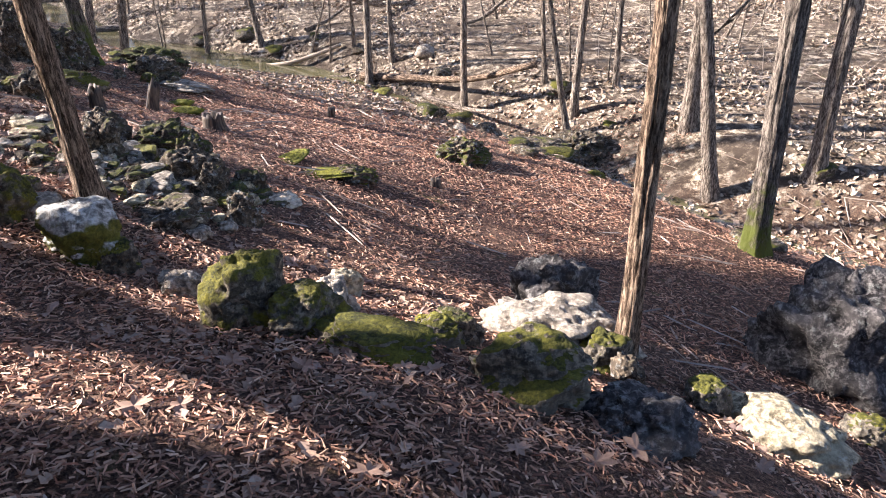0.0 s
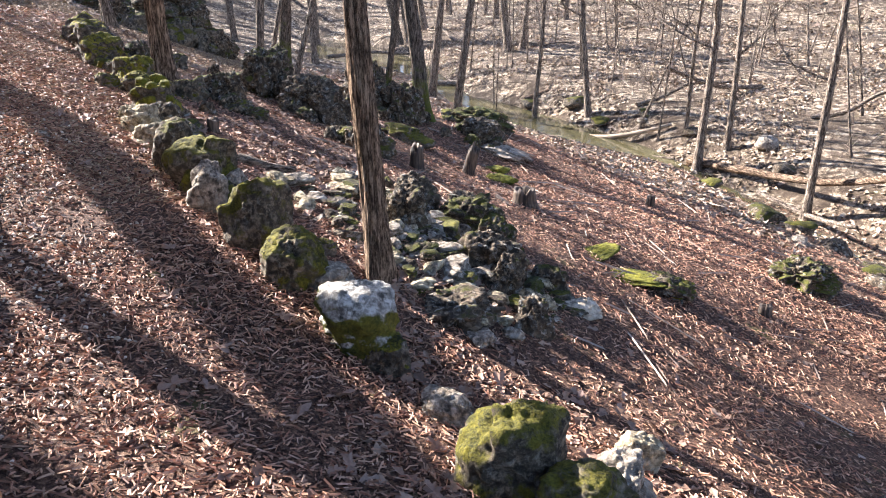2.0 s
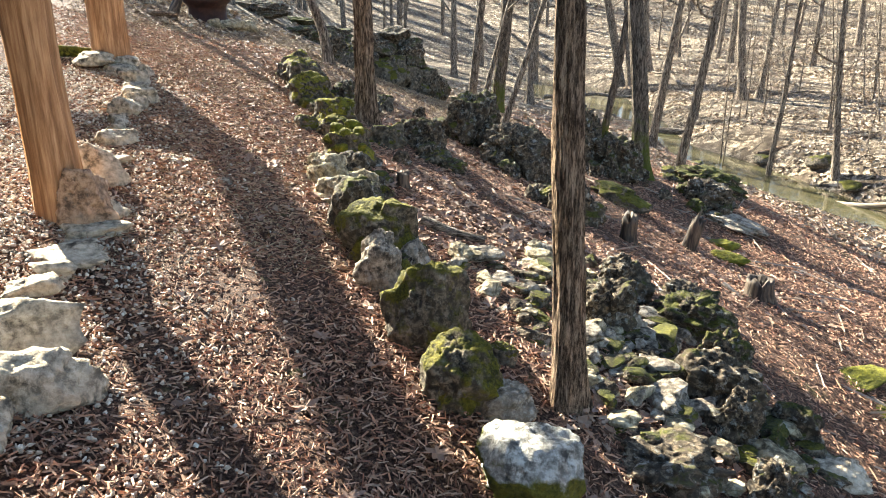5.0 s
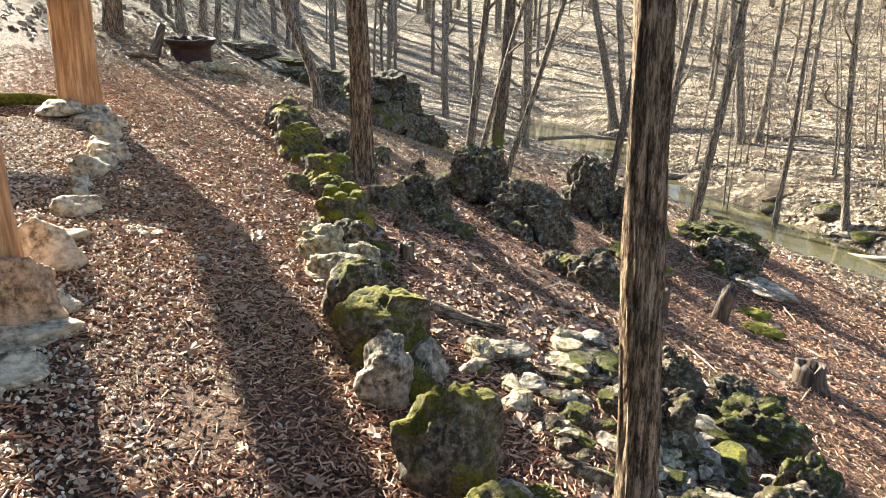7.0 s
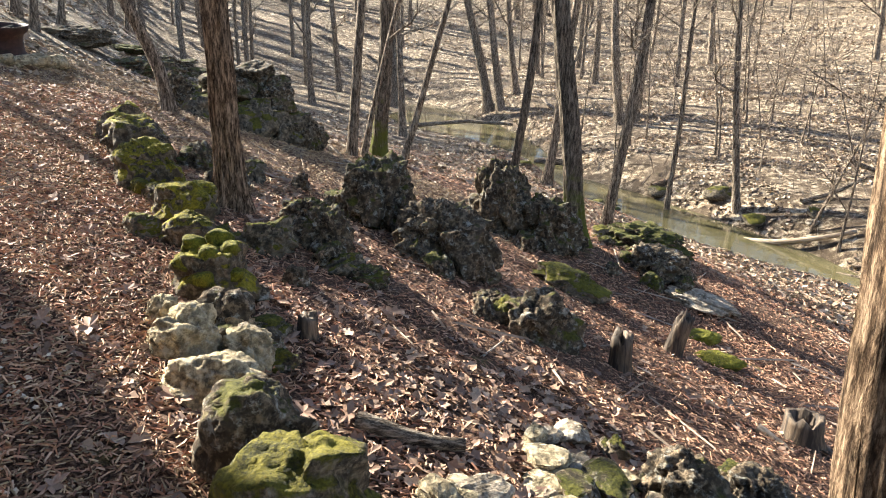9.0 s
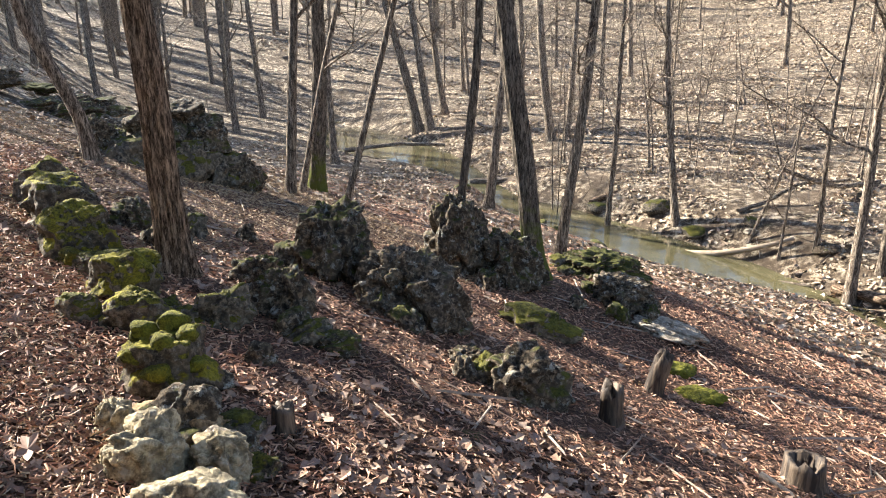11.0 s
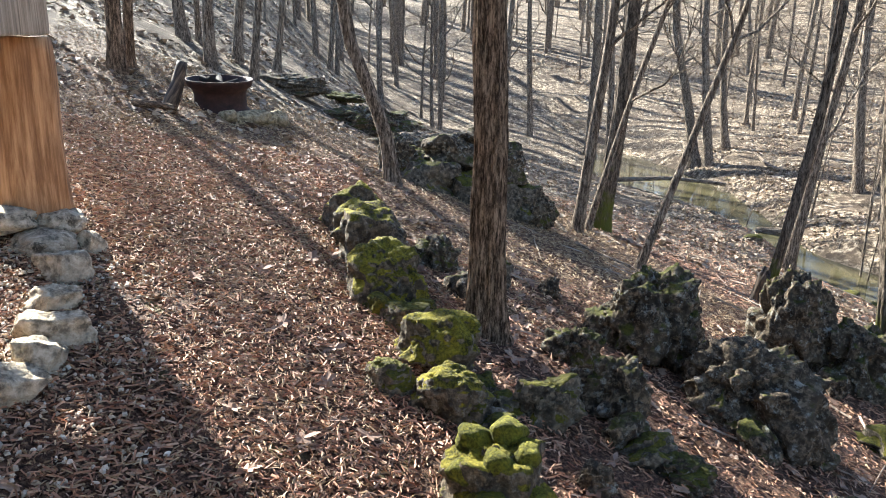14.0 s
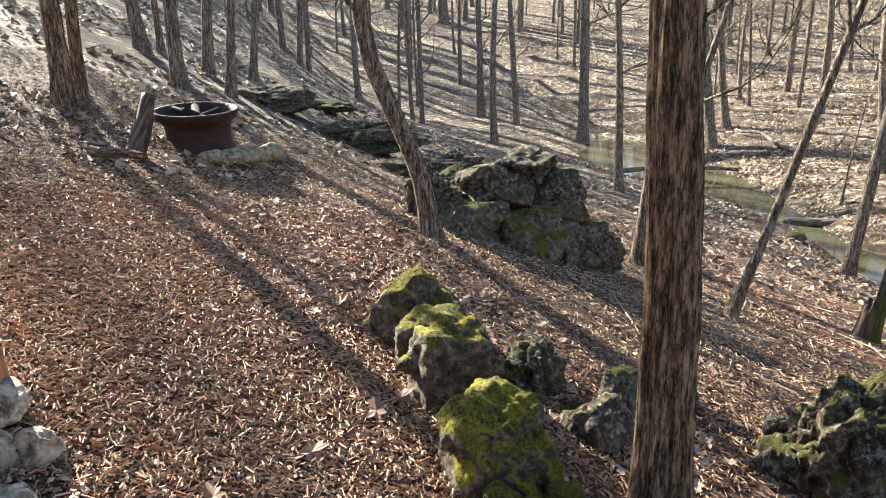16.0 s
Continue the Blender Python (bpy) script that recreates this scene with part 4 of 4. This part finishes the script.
for i, (x, y) in enumerate(spots):
    m = pose(x, y, gz(x, y) - 0.08, 0, 0, rr.uniform(0, 360))
    if i < len(kinds):
        kinds[i].matrix_world = m
    else:
        copy_thing(kinds[i % len(kinds)], m @ Matrix.Diagonal((1, 1, rr.uniform(0.85, 1.2), 1)))


def far_woods():
    bm = bmesh.new()
    rnd = random.Random(3)
    for i in range(1100):
        s, dd = rnd.uniform(-60, 110), rnd.uniform(45, 120)
        if i % 3 == 0:
            s, dd = rnd.uniform(38, 110), rnd.uniform(-40, 60)
        x, y = -0.866 * s + 0.5 * dd, 0.5 * s + 0.866 * dd
        z = gz(x, y)
        h = rnd.uniform(9, 16)
        r = rnd.uniform(0.08, 0.26)
        top = (x + rnd.gauss(0, 0.7), y + rnd.gauss(0, 0.7), z + h)
        tube(bm, [(x, y, z - 0.3), ((x + top[0]) / 2 + rnd.gauss(0, 0.2), (y + top[1]) / 2, z + h / 2), top], [r, r * 0.7, r * 0.15], 5)
        for _ in range(12):
            f = rnd.uniform(0.25, 1)
            b = Vector((x + (top[0] - x) * f, y + (top[1] - y) * f, z + h * f))
            a = rnd.uniform(0, 6.28)
            L = rnd.uniform(0.8, 3.0) * (1.2 - f)
            e = b + Vector((math.cos(a), math.sin(a), rnd.uniform(0.3, 1))) * L
            tube(bm, [b, (b + e) / 2 + Vector((0, 0, -0.1)), e], [r * 0.3, r * 0.18, 0.01], 3)
    tagged(part("far_woods", bm, BARK), "distant leafless woods on the hillside", "woods", kind="stuff")


far_woods()


# ---- the raised deck: posts, beam, added shade boards and rail ----
def peeled_post(x, y, r, top, lean, flare, label):
    g = gz(x, y)
    root = new("timber_post")
    root.matrix_world = pose(x, y, g)
    H = top - g
    pts = [(lean[0] * t * H, lean[1] * t * H, -0.05 + (H + 0.05) * t) for t in [i / 14 for i in range(15)]]
    radii = [r * (1 + flare * math.exp(-6 * t)) * (1 + 0.03 * math.sin(9 * t)) for t in [i / 14 for i in range(15)]]
    part("shaft", tube(bmesh.new(), pts, radii, 26, x, 0.22), POST, root)
    return tagged(root, label, "post", "deck posts")


def boxed(name, size, m, mat, label="", category="", parent=None, bevel=0.012):
    bm = bmesh.new()
    bmesh.ops.create_cube(bm, size=1)
    for v in bm.verts:
        v.co = Vector((v.co.x * size[0], v.co.y * size[1], v.co.z * size[2]))
    bmesh.ops.bevel(bm, geom=bm.edges[:], offset=bevel, segments=2, affect="EDGES", profile=0.6)
    ob = part(name, bm, mat, parent)
    ob.matrix_basis = m
    ob.data.shade_flat()
    return tagged(ob, label, category)


ALONG = math.degrees(math.atan2(5.07 - 3.27, -7.62 + 4.65))
peeled_post(-4.64, 3.2, 0.115, 1.52, (-0.02, -0.03), 0.22, "peeled orange cedar post with a flared foot")
peeled_post(-7.66, 5.06, 0.155, 1.49, (0.0, 0.0), 0.12, "peeled reddish cedar post standing on stacked stone")
peeled_post(-1.6, 1.4, 0.14, 1.5, (0.0, 0.0), 0.2, "peeled orange cedar post")
deck_frame = new("raised_deck")
deck_frame.matrix_world = pose(-7.66, 5.06, 1.5, 0, 0, ALONG - 180)
tagged(deck_frame, "weathered timber beam on cedar posts, with unseen shade boards and rail added", "deck")
boxed("beam", (6.7, 0.2, 0.24), pose(3.2, 0.03, 0.12), PLANK, parent=deck_frame)
boxed("end_beam", (0.16, 1.0, 0.22), pose(-0.1, -0.6, 0.12), PLANK, parent=deck_frame)
boxed("deck", (6.7, 0.34, 0.07), pose(3.2, -0.06, 0.28), PLANK, parent=deck_frame)
# unseen railing, added to break the sunlight on the path
boxed("top_rail", (6.6, 0.09, 0.05), pose(3.2, -0.02, 1.2), PLANK, parent=deck_frame)
for i in range(5):
    boxed("rail_post", (0.09, 0.09, 0.9), pose(-0.02 + 1.6 * i, -0.02, 0.76), PLANK, parent=deck_frame)

# unseen upright boards with gaps, added to throw patchy shade on the path
for i in range(15):
    boxed("wall_board", (0.17, 0.03, 2.3), pose(2.7 + 0.285 * i, -0.12, 1.46), PLANK, parent=deck_frame, bevel=0.004)

# an unseen wall behind the deck, added to shade the start of the path
shade_wall = boxed("wall_cabin", (8.7, 0.2, 6.0), pose(-7.66, 5.06, 1.5, 0, 0, ALONG - 180) @ pose(4.65, -1.95, 0.5), PLANK)
tagged(shade_wall, "unseen board wall added to shade the foreground path", "wall", kind="structure")

# stacked stone foot of the post
for i in range(7):
    put_stone("footing_stone", -7.5 + 0.12 * math.cos(i * 2.1) , 4.98 + 0.15 * math.sin(i * 2.1), 0.28, 0.22, 0.09, 40 * i, PALE, "flat pale stone stacked under a post", "stone", "post footing", lift=0.035 * (i % 3), block=0.45)


# ---- fire ring ----
def fire_ring(x, y):
    root = new("fire_ring")
    root.matrix_world = pose(x, y, gz(x, y) - 0.03, 2, 3, 0) @ Matrix.Scale(0.86, 4)
    bm = bmesh.new()
    prof = [(0.335, 0.0), (0.325, 0.04), (0.30, 0.07), (0.295, 0.22), (0.31, 0.27), (0.36, 0.31), (0.375, 0.36), (0.38, 0.385), (0.365, 0.385), (0.345, 0.33), (0.285, 0.26), (0.28, 0.05)]
    n = 40
    rings = [[bm.verts.new((r * math.cos(6.28319 * j / n), r * math.sin(6.28319 * j / n), z)) for j in range(n)] for r, z in prof]
    for a, b in zip(rings, rings[1:]):
        for j in range(n):
            bm.faces.new((a[j], a[(j + 1) % n], b[(j + 1) % n], b[j]))
    part("steel_ring", bm, RUST, root, "rusty dished steel rim")
    for k in range(5):
        a = k * 1.3
        part("charred_log", tube(bmesh.new(), [(-0.2 * math.cos(a), -0.2 * math.sin(a), 0.24), (0.22 * math.cos(a), 0.22 * math.sin(a), 0.33 + 0.02 * k)], [0.045, 0.035], 9, k, 0.2), CHAR, root, "charred smouldering log")
    tagged(root, "rusted steel rim used as a smouldering fire pit", "fire pit")


fire_ring(-10.33, 7.83)


def log(x, y, z, way, L, r, mat, label, name="fallen_log", bend=0.06, seed=3, category="log"):
    rnd = random.Random(seed)
    pts = wander((0, 0, 0), (0, 0, 1), L, 9, rnd, bend)
    root = part(name, tube(bmesh.new(), [tuple(p) for p in pts], [r * (1 - 0.04 * i) for i in range(10)], 10, seed, 0.25), mat)
    root.matrix_world = Matrix.Translation((x, y, gz(x, y) + z)) @ Vector(way).to_track_quat("Z", "Y").to_matrix().to_4x4()
    return tagged(root, label, category)


log(-10.14, 7.16, 0.0, (0.12, 0.5, 0.75), 0.46, 0.07, STUMPWOOD, "short log leaning against the fire ring", seed=8)
log(-10.15, 6.85, 0.03, (1, 0.45, -0.12), 0.45, 0.04, CEDAR, "grey branch lying by the fire ring", seed=9)
put_stone("fireside_stone", -9.92, 7.66, 0.16, 0.13, 0.1, 40, GOLD, "tan stone beside the fire ring", "stone", "fireside stones", lift=0.04, level=3)
put_stone("fireside_stone", -9.9, 7.92, 0.36, 0.15, 0.12, 70, GOLD, "long tan stone beside the fire ring", "stone", "fireside stones", lift=0.04, level=3)
put_stone("fireside_stone", -10.0, 8.25, 0.34, 0.15, 0.15, 95, GOLD, "tan stone beside the fire ring", "stone", "fireside stones", lift=0.04, level=3)

# logs on the flat
log(-4.6, 15.6, 0.06, (1, -0.05, 0.02), 2.6, 0.055, PLANK, "bleached fallen log beside the creek", seed=12)
log(-1.6, 14.2, 0.05, (1, -0.75, 0), 4.2, 0.07, CEDAR, "long dark fallen trunk on the flat", seed=13)
log(-5.6, 17.2, 0.1, (0.8, 0.5, 0.25), 2.2, 0.06, CEDAR, "dark fallen limb propped on the bank", seed=14)
log(-3.4, 15.2, 0.0, (0.6, 0.5, 0.35), 1.9, 0.05, CEDAR, "dark fallen limb propped on the bank", seed=15)
log(-8.6, 18.6, 0.2, (0.9, 0.3, 0.05), 4.0, 0.09, BARK, "grey trunk fallen across the creek", seed=16)
log(-12.5, 19.8, 0.1, (0.7, 0.6, 0.1), 2.6, 0.06, BARK, "grey limb lying on the bank", seed=17)
log(-8.0, 10.4, 0.02, (0.6, -0.5, -0.08), 1.0, 0.03, BARK, "broken branch lying on the slope", seed=18)
log(-3.75, 5.0, 0.03, (0.8, 0.35, -0.05), 0.42, 0.04, BARK, "grey rotten log lying behind the border rocks", seed=19)
for i in range(46):
    s, dd = rr.uniform(-6, 20), rr.uniform(10.5, 26)
    a = rr.uniform(0, 6.28)
    log(-0.866 * s + 0.5 * dd, 0.5 * s + 0.866 * dd, 0.04, (math.cos(a), math.sin(a), 0.03), rr.uniform(0.8, 3), rr.uniform(0.02, 0.05), BARK, "dead branch lying among the leaves", "fallen_branch", 0.12, 40 + i, "branch")


# ---- stumps ----
def stump(x, y, r, h, lean, label, hollow=False, seed=1):
    bm = bmesh.new()
    n = 18
    prof = [(1.35, -0.05), (1.1, 0.12 * h), (1.0, 0.4 * h), (0.97, 0.8 * h), (0.95, h)]
    prof += [(0.72, h * 0.98), (0.62, h * 0.4), (0.05, h * 0.3)] if hollow else [(0.6, h * 1.04), (0.1, h * 1.0)]
    rings = []
    for i, (k, z) in enumerate(prof):
        ring = []
        for j in range(n):
            t = 6.28319 * j / n
            q = r * k * (1 + 0.2 * noise.noise(Vector((math.cos(t) * 2, math.sin(t) * 2, z * 3 + seed))))
            zz = z + (0.5 * h * noise.noise(Vector((math.cos(t) * 3, math.sin(t) * 3, seed * 2.0))) if i >= 4 else 0)
            ring.append(bm.verts.new((q * math.cos(t) + lean[0] * zz, q * math.sin(t) + lean[1] * zz, zz)))
        rings.append(ring)
    for a, b in zip(rings, rings[1:]):
        for j in range(n):
            bm.faces.new((a[j], a[(j + 1) % n], b[(j + 1) % n], b[j]))
    bm.faces.new(rings[-1])
    ob = part("tree_stump", bm, STUMPWOOD)
    ob.matrix_world = pose(x, y, gz(x, y))
    return tagged(ob, label, "stump", "old stumps")


stump(-2.28, 7.14, 0.11, 0.16, (0, 0), "hollow dark rotten stump", True, 1)
stump(-3.18, 7.95, 0.06, 0.27, (0.22, 0.1), "broken dark stump leaning on the slope", False, 2)
stump(-3.28, 6.94, 0.065, 0.2, (0.0, 0.0), "short weathered grey stump", False, 3)
stump(-1.46, 9.25, 0.05, 0.12, (0.1, 0), "small dark stump on the mulch", False, 4)
stump(-0.12, 6.7, 0.05, 0.08, (0, 0), "small dark stump on the mulch", False, 5)
stump(-6.0, 11.15, 0.06, 0.3, (0.2, 0), "splintered stump at a tree's foot", False, 6)
stump(-4.32, 5.42, 0.045, 0.1, (0, 0.1), "small broken grey wooden stump", False, 7)

# ---- small things on the ground ----
def moss_patch(x, y, w, d, h, yaw):
    put_stone("moss_patch", x, y, w, d, h, yaw, MOSS, "low cushion of bright green moss on the ground", "moss", "moss patches", level=4)


moss_patch(-2.9, 8.2, 0.34, 0.2, 0.09, 30)
moss_patch(-1.15, 6.15, 0.5, 0.3, 0.035, 10)
put_stone("mossy_stone", -0.82, 6.28, 0.34, 0.24, 0.14, 0, MOSSIEST, "small dark rock capped with moss on the mulch", "rock", level=5, lumps=2)
moss_patch(-3.1, 8.6, 0.3, 0.18, 0.07, 20)
moss_patch(-1.45, 6.35, 0.4, 0.22, 0.04, 60)
moss_patch(-5.6, 5.65, 0.12, 0.1, 0.06, 10)
for x, y, w in ((-5.2, 4.13, 0.3), (-4.54, 3.88, 0.1), (-4.75, 4.21, 0.13)):
    put_stone("path_stone", x, y, w, w * 0.6, 0.035, 20, GREYROCK, "flat pale stone set flush in the path", "stone", "path stones")
put_stone("flat_stone", -1.22, 4.98, 0.28, 0.17, 0.07, 10, PALE, "flat whitish stone lying on the mulch", "stone")
log(-8.0, 4.45, 0.04, (0.25, 0.9, 0.02), 0.6, 0.06, MOSS, "mossy log lying beside a post", seed=22)
log(-2.5, 7.0, 0.02, (0.75, -0.5, -0.1), 0.36, 0.022, PLANK, "bleached stick beside the hollow stump", seed=23)
log(-7.2, 9.6, 0.02, (0.75, 0.1, -0.2), 0.9, 0.025, BARK, "broken branch lying on the slope", seed=24)

# stacked blocks of the outcrop under the bent tree
for x, y, w, h, lift in ((-8.55, 8.72, 0.42, 0.34, 0), (-8.22, 8.7, 0.5, 0.3, 0), (-7.95, 9.0, 0.5, 0.42, 0), (-7.72, 9.35, 0.46, 0.4, 0), (-8.3, 9.05, 0.55, 0.36, 0.26), (-7.95, 9.35, 0.5, 0.36, 0.34), (-8.15, 9.4, 0.46, 0.3, 0.52), (-8.5, 9.3, 0.5, 0.5, 0)):
    put_stone("outcrop_block", x, y, w, w * 0.9, h, 40 * x, MOSSROCK if lift == 0 else KARST, "blocky dark limestone stacked in an outcrop", "rock", "outcrop blocks", lift=lift, craggy=0.35, block=1.1, level=5, lumps=2)


# ---- single large leaves on the path ----
def big_leaf():
    bm = bmesh.new()
    n = 28
    mid = bm.verts.new((0, 0, 0.004))
    ring = []
    for i in range(n):
        a = 6.28319 * i / n
        r = 0.5 + 0.16 * math.cos(7 * a) + 0.1 * math.cos(2 * a)
        ring.append(bm.verts.new((r * 0.13 * math.cos(a), r * 0.095 * math.sin(a), 0.012 + 0.012 * math.sin(3 * a) + 0.008 * math.cos(2 * a))))
    for i in range(n):
        bm.faces.new((mid, ring[i], ring[(i + 1) % n]))
    me = bpy.data.meshes.new("oak_leaf")
    bm.to_mesh(me)
    bm.free()
    me.materials.append(LEAF)
    return me


leaf_mesh = big_leaf()
for i in range(150):
    s, dd = rr.uniform(-0.5, 12), rr.gauss(2.0, 0.55)
    x, y = -0.866 * s + 0.5 * dd, 0.5 * s + 0.866 * dd
    ob = new("oak_leaf", leaf_mesh)
    ob.matrix_world = pose(x, y, gz(x, y) + 0.018, rr.gauss(-12, 10), rr.gauss(0, 12), rr.uniform(0, 360)) @ Matrix.Scale(rr.uniform(0.4, 0.85), 4)
    tagged(ob, "large dry lobed oak leaf on the mulch", "leaf", "fallen leaves")
